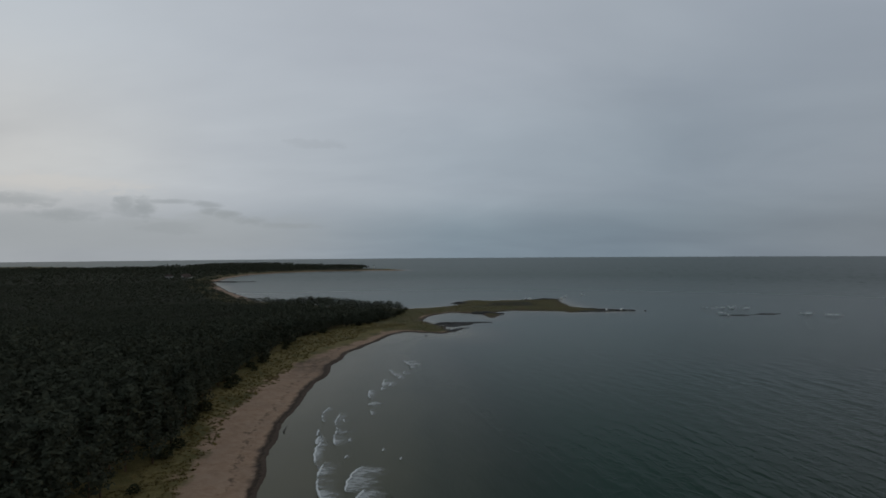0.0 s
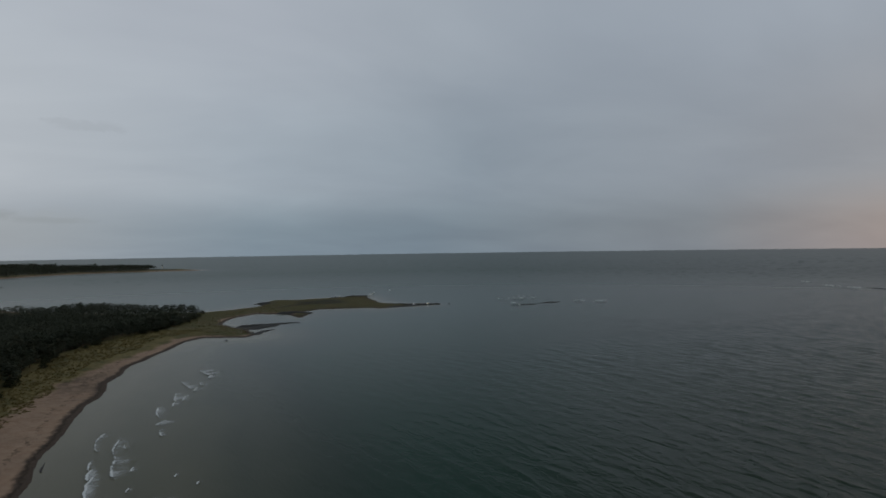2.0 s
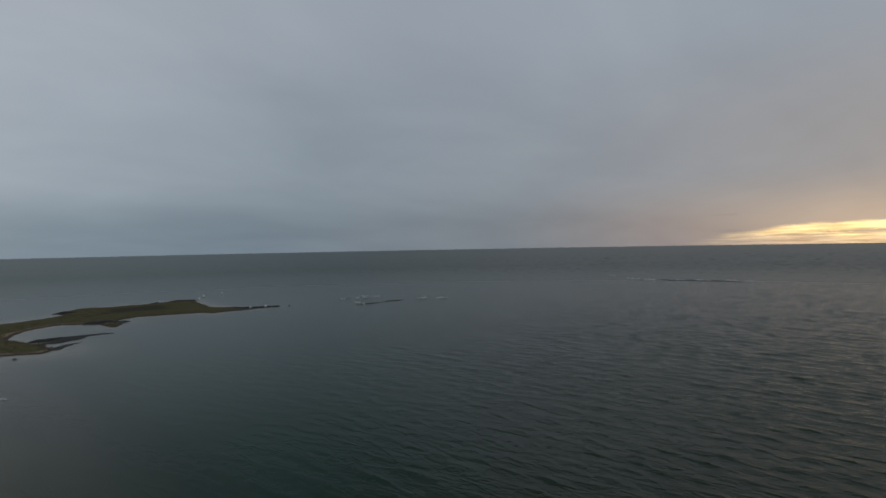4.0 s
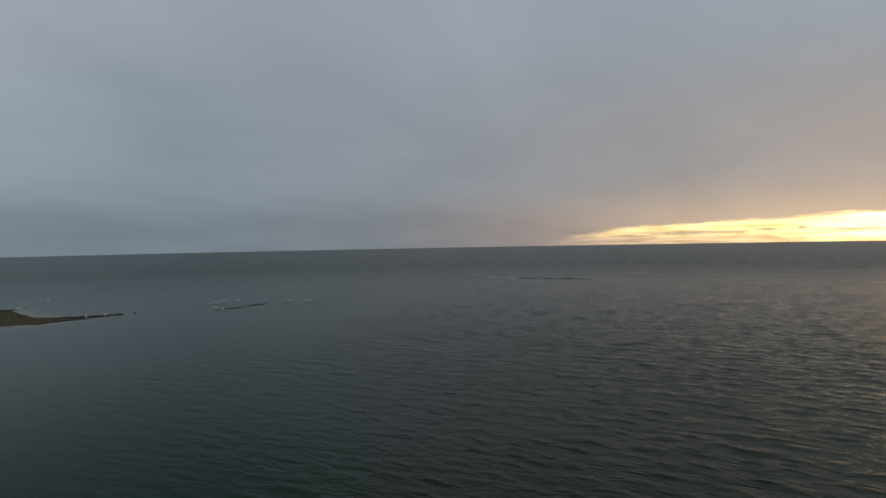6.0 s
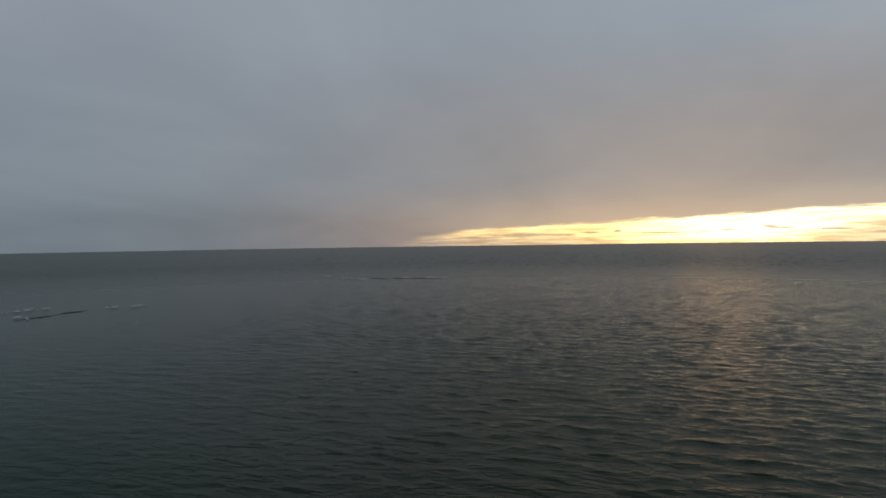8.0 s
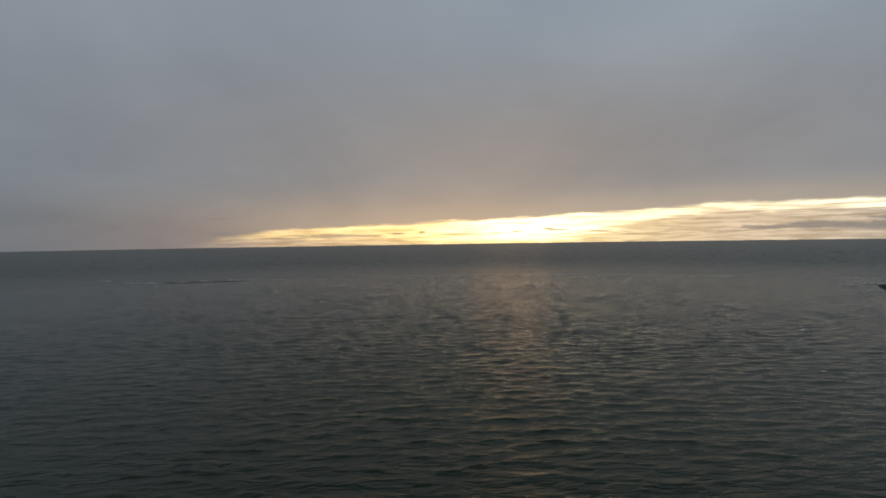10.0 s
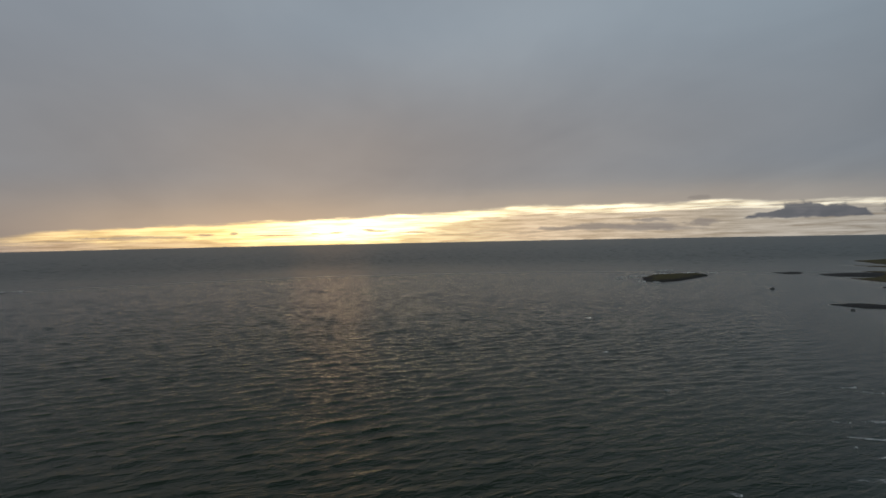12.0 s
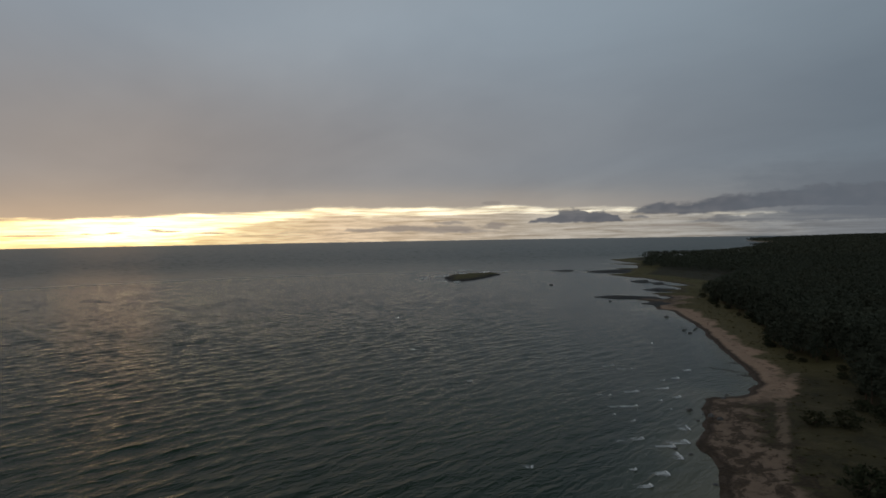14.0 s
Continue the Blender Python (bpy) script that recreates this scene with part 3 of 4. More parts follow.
def wave_tile(size, seed, peak, heading, cells=512, height=.1):
    """One square of wind sea that repeats: heights and sideways shifts, from a spread of waves round a peak length."""
    rng = np.random.RandomState(seed)
    k = np.fft.fftfreq(cells, size / cells) * 2 * np.pi
    kx, ky = np.meshgrid(k, k, indexing="ij")
    kk = np.hypot(kx, ky) + 1e-9
    kp = 2 * np.pi / peak
    along = (kx * math.cos(heading) + ky * math.sin(heading)) / kk
    power = np.exp(-1.25 * (kp / kk) ** 2) / kk**4 * np.exp(.9 * np.exp(-((kk / kp - 1) ** 2) / .05)) * np.clip(along, 0, 1) ** 9
    power[kk < .25 * kp] = 0
    power *= np.exp(-(kk * .20) ** 2)
    h = np.sqrt(power) * (rng.normal(size=kk.shape) + 1j * rng.normal(size=kk.shape))
    z = np.fft.ifft2(h).real
    gain = height / z.std()
    return z * gain, np.fft.ifft2(-1j * kx / kk * h).real * gain, np.fft.ifft2(-1j * ky / kk * h).real * gain


WAVES = [(157.0, wave_tile(157.0, 3, 6.4, radians(189), height=.052)), (101.0, wave_tile(101.0, 8, 4.0, radians(180), height=.028))]


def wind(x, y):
    """How much wind reaches the water: little in the lee of the cape, most towards the open sea. Also steers the
    water's tint and its set reflection strength.
    """
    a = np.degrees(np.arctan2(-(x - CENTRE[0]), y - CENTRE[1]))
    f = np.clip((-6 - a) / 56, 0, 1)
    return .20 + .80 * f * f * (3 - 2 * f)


def sea_waves(x, y, r, off):
    """Height and sideways shift of wind waves that run in from the sunset, lower near the shore and far away."""
    out = np.zeros((3, len(x)))
    for (size, tile), (full, gone) in zip(WAVES, ((420, 1400), (240, 800))):
        n = tile[0].shape[0]
        u, v = (x / size * n) % n, (y / size * n) % n
        i, j = u.astype(int), v.astype(int)
        fu, fv = u - i, v - j
        i, j = i % n, j % n
        i2, j2 = (i + 1) % n, (j + 1) % n
        far = np.clip((gone - r) / (gone - full), 0, 1)
        for q in range(3):
            t = tile[q]
            out[q] += far * ((t[i, j] * (1 - fv) + t[i, j2] * fv) * (1 - fu) + (t[i2, j] * (1 - fv) + t[i2, j2] * fv) * fu)
    out *= wind(x, y) * np.clip(.30 + off / 110, .30, 1) * (1 + .10 * grain(x, y, 55, 60, 2))
    return out


def sea_level(x, y, r, off):
    return sea_waves(x, y, r, off)[0]


x, y, r, faces = polar_sheet(rings((.05, 4, 48, 1), (48, .70, 200, 1), (200, .75, 900, 1.0045), (900, 4, 4900, 1.013)), sweep(.30, 4.0))
off = -coast_distance(x, y)
z, dx, dy = sea_waves(x, y, r, np.clip(off, 0, 400))
x, y = x - 3.5 * dx, y - 3.5 * dy
# far off, where single waves are finer than the sheet, its rings rise and fall unevenly
z = z + np.random.RandomState(5).normal(size=len(z)) * np.clip((r - 450) / 1000, 0, 1) * np.clip(.0006 * r, 0, .50) * (.45 + .55 * wind(x, y)) * np.clip(off / 120, 0, 1)
z = np.where(off < 3, np.minimum(z, .03), z)
z = np.where(off < -6, -.6, z)
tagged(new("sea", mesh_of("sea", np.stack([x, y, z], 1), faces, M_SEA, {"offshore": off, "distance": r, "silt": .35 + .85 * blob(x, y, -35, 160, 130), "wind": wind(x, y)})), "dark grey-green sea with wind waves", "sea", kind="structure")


# ---------------------------------------------------------------- islands, spits and reefs
def islet(name, poly, height, mat, label, category, cell, rough=.5, seed=1):
    """A low island of its own: a mound with an uneven shore."""
    px, py = zip(*poly)
    gx, gy = np.arange(min(px) - 6, max(px) + 6, cell), np.arange(min(py) - 6, max(py) + 6, cell)
    x, y = (v.ravel() for v in np.meshgrid(gx, gy, indexing="ij"))
    s = inside_distance(x, y, poly) + grain(x, y, 7, seed, 4) * 3.0 + .4
    z = height * (1 - np.exp(-np.clip(s, 0, None) / 5)) * (1 + rough * grain(x, y, 5, seed + 4, 3)) + np.clip(s, -4, 0) * .3 + .05
    n, k = len(gx), len(gy)
    i, j = (v.ravel() for v in np.meshgrid(np.arange(n - 1), np.arange(k - 1), indexing="ij"))
    f = np.stack([i * k + j, (i + 1) * k + j, (i + 1) * k + j + 1, i * k + j + 1], 1)
    f = f[(s[f] > -2.5).any(1)]
    used = np.unique(f)
    index = np.full(len(x), -1)
    index[used] = np.arange(len(used))
    cx, cy = np.mean(px), np.mean(py)
    ob = new(name, mesh_of(name, np.stack([x[used] - cx, y[used] - cy, z[used]], 1), index[f], mat))
    ob.location = (cx, cy, 0)
    return tagged(ob, label, category)


WEEDY = "dark weed-covered rock spit beside the marsh"
islet("rock_spit", [(-2, 303), (2, 312), (6, 321), (13, 322), (22, 321), (27, 318), (18, 314), (12, 307), (5, 301)], .6, M_ROCK, WEEDY, "rock spit", .7, seed=11)
islet("rock_spit", [(-2, 284), (4, 289), (9, 296), (14, 297), (9, 290), (4, 282)], .4, M_ROCK, WEEDY, "rock spit", .7, seed=19)
islet("rock_spit", [(86, 376), (98, 381), (110, 379), (121, 377), (121, 374), (108, 373), (94, 370)], .55, M_ROCK, "thin dark rock ridge running out from the cape", "rock spit", .8, seed=20)
def fringe(ax, ay, bx, by, wide, high, seed, label):
    """A thin ragged ridge of rock between two places."""
    l = math.hypot(bx - ax, by - ay)
    nx, ny = -(by - ay) / l * wide, (bx - ax) / l * wide
    side = [(ax + (bx - ax) * f + nx * k * g, ay + (by - ay) * f + ny * k * g) for k, fs in ((1, (0, .3, .6, 1)), (-1, (1, .7, .35, 0))) for f, g in zip(fs, (.5, 1, .8, .4))]
    islet("rock_spit", side, high, M_ROCK, label, "rock spit", .7, seed=seed)


fringe(5, 441, 26, 438, 3.8, 2.0, 31, "dark rock finger on the seaward side of the cape")
fringe(68, 466, 101, 473, 3.5, 2.0, 32, "dark rock finger on the seaward side of the cape")
fringe(18, 369, 40, 362, 4.1, 2.0, 33, "dark rock finger reaching into the lagoon")
fringe(92, 391, 132, 377, 2.8, 2.0, 34, "low dark rock tail at the end of the cape")
fringe(-6, 312, 8, 316, 2.9, 2.0, 35, "weedy rock in the shallow lagoon")
islet("rock_spit", [(222, -247), (217, -266), (197, -275), (185, -268), (194, -258), (204, -250)], .7, M_ROCK, "long dark rock spit reaching out from the shore", "rock spit", .9, seed=12)
islet("rock_islet", [(415, -411), (411, -437), (390, -419), (395, -403)], .8, M_ROCK, "flat dark rock islet in shallow water", "rock islet", 1.0, seed=13)
islet("rock_spit", [(377, -421), (382, -451), (368, -483), (333, -436), (353, -414)], .9, M_ROCK, "flat dark rock spit before a reed shore", "rock spit", 1.1, seed=14)
TONGUE = "small dark tongue of weedy rock by the reeds"
islet("rock_tongue", [(275, -359), (275, -380), (254, -353), (260, -346)], .5, M_ROCK, TONGUE, "rock spit", .9, seed=21)
islet("rock_tongue", [(257, -360), (252, -366), (235, -349), (241, -344)], .4, M_ROCK, TONGUE, "rock spit", .9, seed=22)
islet("rock_tongue", [(227, -308), (227, -325), (216, -328), (205, -307), (213, -301)], .5, M_ROCK, TONGUE, "rock spit", .9, seed=23)
islet("rock_tongue", [(181, -243), (181, -256), (169, -255), (159, -238), (169, -239)], .4, M_ROCK, TONGUE, "rock spit", .8, seed=24)
islet("island", [(423, -278), (442, -301), (438, -329), (439, -347), (413, -339), (397, -312), (377, -277), (371, -253), (388, -255)], 1.7, M_TURF, "low grassy island with a stony surf-washed edge", "island", 1.1, .3, seed=15)
islet("reef", [(172, 344), (184, 341), (196, 346), (190, 350), (180, 349)], .35, M_ROCK, "low dark reef awash with breaking waves", "reef", .7, seed=16)
islet("reef", [(198, 349), (206, 347), (215, 352), (205, 355)], .35, M_ROCK, "low dark reef awash with breaking waves", "reef", .7, seed=26)
islet("reef", [(516, 335), (528, 310), (536, 270), (529, 252), (521, 290), (510, 320)], .35, M_ROCK, "low dark reef under a line of surf", "reef", 1.1, seed=17)
islet("wooded_island", [(-1700, 1960), (-1500, 1800), (-1210, 1760), (-1190, 1830), (-1500, 2000)], 3.0, M_TURF, "far low island covered with dark trees", "island", 14, seed=18)


# ---------------------------------------------------------------- forest
def crown_triangles(rng, count, radius, height, base, size, pointed):
    """Small leaf sprays spread through an uneven crown: corners, three to a spray."""
    h = rng.random_sample(count) ** .85
    a = rng.random_sample(count) * 6.283
    wide = radius * ((1 - h) ** pointed * .85 + .15) * (np.clip(h * 5, .35, 1))
    lump = 1 + .30 * np.sin(a * 3 + h * 9 + rng.random_sample() * 6) + .2 * np.sin(a * 2 - h * 14)
    rr = wide * lump * np.sqrt(.35 + .65 * rng.random_sample(count))
    c = np.stack([rr * np.cos(a), rr * np.sin(a), base + h * height], 1)
    d = rng.normal(size=(count, 3, 3)) * size
    d[..., 2] *= .7
    return c[:, None] + d


def tree_thing(seed, height):
    rng = np.random.RandomState(seed)
    base = new("pine_tree")
    lean = rng.normal(0, .02, 2)
    bm = bmesh.new()
    rows, k = [], 7
    for q in range(6):
        f = q / 5
        rad = .19 * (1 - f) ** .8 * height / 12 + .03
        rows.append([bm.verts.new((lean[0] * f * height + rad * math.cos(6.283 * i / k), lean[1] * f * height + rad * math.sin(6.283 * i / k), f * height * .95 - .3)) for i in range(k)])
    for lo, hi in zip(rows, rows[1:]):
        for i in range(k):
            bm.faces.new((lo[i], lo[(i + 1) % k], hi[(i + 1) % k], hi[i]))
    # limbs
    for q in range(9):
        f = .38 + .055 * q
        turn, reach = rng.uniform(0, 6.28), height * .19 * (1.25 - f)
        p = Vector((lean[0] * f * height, lean[1] * f * height, f * height))
        e = p + Vector((math.cos(turn) * reach, math.sin(turn) * reach, reach * .3))
        side = Vector((-math.sin(turn), math.cos(turn), 0)) * .05
        up = Vector((0, 0, .06))
        v = [bm.verts.new(c) for c in (p + side, p - side, p + up, e)]
        for t in ((0, 1, 3), (1, 2, 3), (2, 0, 3)):
            bm.faces.new([v[i] for i in t])
    me = bpy.data.meshes.new("trunk")
    bm.to_mesh(me)
    bm.free()
    me.materials.append(M_BARK)
    new("trunk", me).parent = base
    tri = np.concatenate([crown_triangles(rng, 640, height * .29, height * .80, height * .18, .36, .6),
                          crown_triangles(rng, 120, height * .19, height * .70, height * .24, .6, .65)]).reshape(-1, 3)
    me = mesh_of("crown", tri, np.arange(len(tri)).reshape(-1, 3), M_PINE, smooth=False)
    new("crown", me).parent = base
    return tagged(base, "dark green pine with an uneven crown at the forest edge", "tree", "pines along the forest edge")


def scatter(rng, x0, x1, y0, y1, step):
    gx, gy = np.meshgrid(np.arange(x0, x1, step), np.arange(y0, y1, step), indexing="ij")
    return (gx + rng.uniform(-.45, .45, gx.shape) * step).ravel(), (gy + rng.uniform(-.45, .45, gy.shape) * step).ravel()


def in_sight(x, y, margin=3.0):
    a = np.degrees(np.arctan2(-(x - CENTRE[0]), y - CENTRE[1]))
    return (a < 44 + margin) & (a > -166 - margin) & ((a > -2) | (a < -118))


def in_wood(x, y):
    bay = (x < -100) & (y > 400) & (y < 640)
    return (inside_distance(x, y, WOOD) > 0) & (coast_distance(x, y) > np.where(bay, 20, 7))


rng = np.random.RandomState(21)
fx, fy, fr, near = [], [], [], []
for lo, hi, step in ((60, 420, 4.4), (420, 800, 7.0), (800, 1600, 13.0), (1600, 4700, 34.0)):
    gx, gy = scatter(rng, CENTRE[0] - min(hi, 2600), CENTRE[0] + min(hi, 1500), CENTRE[1] - hi, CENTRE[1] + min(hi, 2300), step)
    rr = np.hypot(gx - CENTRE[0], gy - CENTRE[1])
    ok = (rr >= lo) & (rr < hi) & in_sight(gx, gy)
    gx, gy, rr = gx[ok], gy[ok], rr[ok]
    ok = in_wood(gx, gy)
    fx.append(gx[ok]), fy.append(gy[ok]), fr.append(np.full(ok.sum(), step))
fx, fy, fr = np.concatenate(fx), np.concatenate(fy), np.concatenate(fr)
fz = land_height(coast_distance(fx, fy), fx, fy)
edge = inside_distance(fx, fy, WOOD)
tall = (11.0 + 2.6 * grain(fx, fy, 30, 31) + rng.uniform(-1.3, 1.3, len(fx))) * np.clip(.72 + edge / 30, .72, 1.0)
tall = tall * (1 - np.where(fx > -110, .48, .66) * np.clip((fy - 170) / 110, 0, 1) * np.clip((1250 - fy) / 300, .25, 1))
tall = tall * (1 - .30 * np.clip((-fy - 190) / 200, 0, 1))
# the trees along the seaward edge stand as things of their own
front = (edge < 9) & (fr < 5) & (np.hypot(fx - CENTRE[0], fy - CENTRE[1]) < 330)
chosen = np.flatnonzero(front)[:290]
patterns = [tree_thing(40 + k, 12.0) for k in range(6)]
for k, i in enumerate(chosen):
    size = tall[i] / 12.0
    m = pose(fx[i], fy[i], fz[i] - .1, 0, 0, rng.uniform(0, 360))
    src = patterns[k % 6]
    if k < 6:
        src.matrix_basis = m
        src.scale = (max(size, .8), max(size, .8), size)
    else:
        ob = copy_thing(src, m)
        ob.scale = (max(size, .8), max(size, .8), size)
rest = np.ones(len(fx), bool)
rest[chosen] = False


def forest_of(name, pick, label):
    x, y, z, h, step = fx[pick], fy[pick], fz[pick], tall[pick], fr[pick]
    if not len(x):
        return
    groups = []
    for st, count, size in ((4.4, 136, .44), (7.0, 56, .82), (13.0, 36, 1.4), (34.0, 30, 2.6)):
        mine = np.flatnonzero(step == st)
        if not len(mine):
            continue
        models = [crown_triangles(np.random.RandomState(70 + q), count, .33 * max(1, st / 5.5), .74, .26, size / 11, .5 if st < 10 else .4) for q in range(12)]
        which = rng.randint(0, 12, len(mine))
        turn = rng.uniform(0, 6.283, len(mine))
        c, sn = np.cos(turn)[:, None, None], np.sin(turn)[:, None, None]
        t = np.stack(models)[which] * h[mine][:, None, None, None]
        wide = np.maximum(1, 9.5 / h[mine])[:, None, None]
        q = np.stack([(t[..., 0] * c - t[..., 1] * sn) * wide, (t[..., 0] * sn + t[..., 1] * c) * wide, t[..., 2]], -1)
        q += np.stack([x[mine], y[mine], z[mine]], 1)[:, None, None]
        groups.append(q.reshape(-1, 3))
    v = np.concatenate(groups)
    tagged(new(name, mesh_of(name, v, np.arange(len(v)).reshape(-1, 3), M_PINE, smooth=False)), label, "forest", kind="stuff")


forest_of("pine_forest", rest & (fy > 0) & (fr < 10), "dense dark pine forest behind the beach")
forest_of("pine_forest", rest & (fy <= 0) & (fr < 10), "dense dark pine forest along the coast")
forest_of("distant_forest", rest & (fr > 10), "far dark forest on low headlands")



# ---------------------------------------------------------------- breaking waves
def whitecap(x, y, crest, trail, heading, rise=.35, seed=1, label="white breaking wave crest with a trail of foam", group="breaking waves near the beach"):
    """A breaking crest that leads towards heading (degrees to the left of +y), with foam trailing behind it."""
    rng = np.random.RandomState(seed)
    base = new("whitecap")
    base.location = (x, y, 0)
    h = radians(heading)
    ahead, side = np.array([-math.sin(h), math.cos(h)]), np.array([math.cos(h), math.sin(h)])
    bend, skew = rng.uniform(.05, .30) * crest * .5, rng.uniform(-.25, .25)

    def sheet(name, mat, nu, nv, v0, v1, lift, body):
        u, v = (q.ravel() for q in np.meshgrid(np.linspace(-1, 1, nu), np.linspace(v0, v1, nv), indexing="ij"))
        along = u * crest / 2
        wave = bend * (u * u + skew * u) + .06 * min(crest, 5) * grain(along + seed * 7, along * 0 + seed, 1.7, seed, 3)
        px, py = along * side[0] - (v + wave) * ahead[0], along * side[1] - (v + wave) * ahead[1]
        gx, gy = x + px, y + py
        z = sea_level(gx, gy, np.hypot(gx - CENTRE[0], gy - CENTRE[1]), np.clip(-coast_distance(gx, gy), 0, 400))
        patchy = np.clip(.80 + .6 * grain(along + seed * 3, along * 0 + seed, 2.4, seed + 6, 3), 0, 1.25)
        thick, up = body(u, v, patchy)
        i, j = (q.ravel() for q in np.meshgrid(np.arange(nu - 1), np.arange(nv - 1), indexing="ij"))
        f = np.stack([i * nv + j, i * nv + j + 1, (i + 1) * nv + j + 1, (i + 1) * nv + j], 1)
        new(name, mesh_of(name, np.stack([px, py, z + lift + up], 1), f, mat, {"thick": thick, "across": along, "behind": v})).parent = base

    deep = .28 + .05 * min(crest, 6) + rise * .35
    ends = lambda u: 1 - np.abs(u) ** 5
    sheet("crest", M_CREST, max(9, int(crest / .28)), 7, 0, deep, .12,
          lambda u, v, q: (ends(u) * np.sin(np.pi * np.clip(v / deep, 0, 1)) ** .6 * q, rise * np.sin(np.pi * np.clip(v / deep, 0, 1)) * ends(u) * q))
    sheet("foam_trail", M_TRAIL, max(9, int(crest / .35)), max(7, int(trail / .4)), deep * .5, trail, .10,
          lambda u, v, q: (ends(u) * (1 - v / trail) ** .8 * np.clip(q, .2, 1), .25 * rise * np.exp(-v / .5)))
    return tagged(base, label, "breaking wave", group)


# along the beach, rolling in towards it
for k, (bx, by, cr, tr, hd) in enumerate(((-26.5, 109, 15, 2.5, 101), (-23, 96, 17, 4, 102), (-17.5, 98, 11, 7, 84), (-26.5, 131, 15, 3.0, 96), (-24.5, 119, 9, 4, 100), (-19.5, 170, 9, 4, 95), (-18, 184, 10, 4, 110), (-14, 200, 9, 5, 112), (-22, 156, 10, 3, 98), (-31, 137, 12, 2, 95), (-15, 89, 7, 5, 84),  (-28, 118, 5, 2.2, 92), (-15, 178, 4, 3, 78), (-25, 133, 5, 2.5, 92), (-20, 147, 3.5, 4.5, 60), (-19, 139, 6, 2, 98), 
                                          (-29, 123, 6, 1.6, 95), (-17, 169, 5, 3, 75), (-14, 185, 4, 3, 80), (-12, 194, 4, 3, 75), (-11, 199, 3, 3, 70), (-19, 163, 4, 2, 85), (-13, 112, 1.4, 1.2, 80), (-9, 107, 1.2, 1.0, 80), (-20, 108, 2, 1.6, 85), (-21, 118, 2.2, 1.4, 85))):
    whitecap(bx, by, cr * 1.25, tr * 1.2, hd, .20 if cr > 5 else .14, 100 + k)
# off the stony shore, rolling in towards it
for k, (bx, by, cr, tr) in enumerate(((111, -151, 1.8, 3), (98, -113, 1.6, 3), (92, -114, 1.8, 6), (81, -125, 2.2, 3), (78, -115, 1.8, 2.5), (79, -110, 1.0, 1.5), (77, -96, 2.4, 5), (74, -104, 2.0, 4),
                                      (70, -104, .8, 1.5), (68, -100, 1.5, 3), (69, -94, 1.0, 2), (70, -86, 1.4, 6), (64, -90, 1.8, 1.5), (79, -88, 1.3, 3), (69, -77, 1.3, 2), (64, -77, 1.0, 1.5),
                                      (55, -82, 4.5, 2.5), (51, -75, 3.0, 3.5), (51, -71, 1.6, 4), (48, -68, 4.2, 1.5), (57, -70, 1.8, 6), (49, -57, 1.2, 1.5), (45, -60, 2.4, 3), (44, -54, 1.6, 2.5))):
    whitecap(bx, by, cr * .9, tr * 1.7, 146 + 10 * math.sin(k * 2.3), .25, 200 + k, "small white breaking wave with trailing foam", "breaking waves off the stony shore")
# single crests on open water
for k, (bx, by, cr, tr, hd) in enumerate(((60, -44, 1.6, 3.0, 130), (224, -112, 2.5, 3, 110), (155, -79, 2, 3, 100), (110, -69, 1.5, 2.5, 105))):
    whitecap(bx, by, cr, tr, hd, .2, 300 + k, "lone white wave crest on open water", "whitecaps on open water")
# surf on the reefs
for k, (bx, by, cr, tr, hd) in enumerate(((186, 385, 9, 4, 160), (197, 384, 13, 4, 152), (209, 383, 8, 5, 155), (205, 391, 6, 3, 150), (178, 352, 5, 3, 160), (229, 347, 8, 3, 155), (240, 337, 11, 3, 152), (176, 341, 4, 3, 80),
                                          (112, 379, 8, 3, 60), (122, 379, 7, 2, 60), (101, 476, 7, 4, 60), (110, 500, 9, 3, 80), (130, 520, 10, 3, 85), (70, 468, 10, 4, 30),
                                          (504, 356, 24, 8, 80), (500, 335, 18, 7, 85), (512, 310, 22, 7, 85), (521, 290, 18, 6, 85), (532, 265, 18, 8, 85), (536, 252, 10, 6, 85), (536, 405, 12, 5, 80),
                                          (427, -276, 16, 8, 70), (444, -314, 20, 6, 80), (445, -344, 16, 9, 95), (368, -251, 8, 6, 40), (380, -245, 8, 6, 20), (436, -364, 14, 5, 95), (481, -344, 22, 5, 85), (418, -253, 12, 6, 70))):
    whitecap(bx, by, cr * 1.15, tr * 1.2, hd, 1.2, 400 + k, "white surf breaking over a low reef", "surf on the reefs")


# ---------------------------------------------------------------- boulders
def boulder_mesh(seed):
    bm = bmesh.new()
    bmesh.ops.create_icosphere(bm, subdivisions=2, radius=1)
    for v in bm.verts:
        n = noise.noise(v.co * 1.1 + Vector((seed, 0, 0))) * .45 + noise.noise(v.co * 2.7 + Vector((0, seed, 0))) * .18
        v.co *= 1 + n
        v.co.z *= .62
    me = bpy.data.meshes.new("boulder")
    bm.to_mesh(me)
    bm.free()
    me.materials.append(M_STONE)
    return me


STONES = [boulder_mesh(k * 3.7) for k in range(5)]


def boulder(x, y, size, turn, k, z=None):
    ob = new("boulder", STONES[k % 5])
    s = float(coast_distance(np.array([x]), np.array([y]))[0])
    ground = float(land_height(np.array([s]), np.array([x]), np.array([y]))[0])
    ob.matrix_basis = pose(x, y, max(ground, -.15) + size * .18 if z is None else z, 0, 0, turn)
    ob.scale = (size, size * .85, size)
    return tagged(ob, "dark wave-worn granite boulder at the water's edge", "boulder", "boulders along the shore")


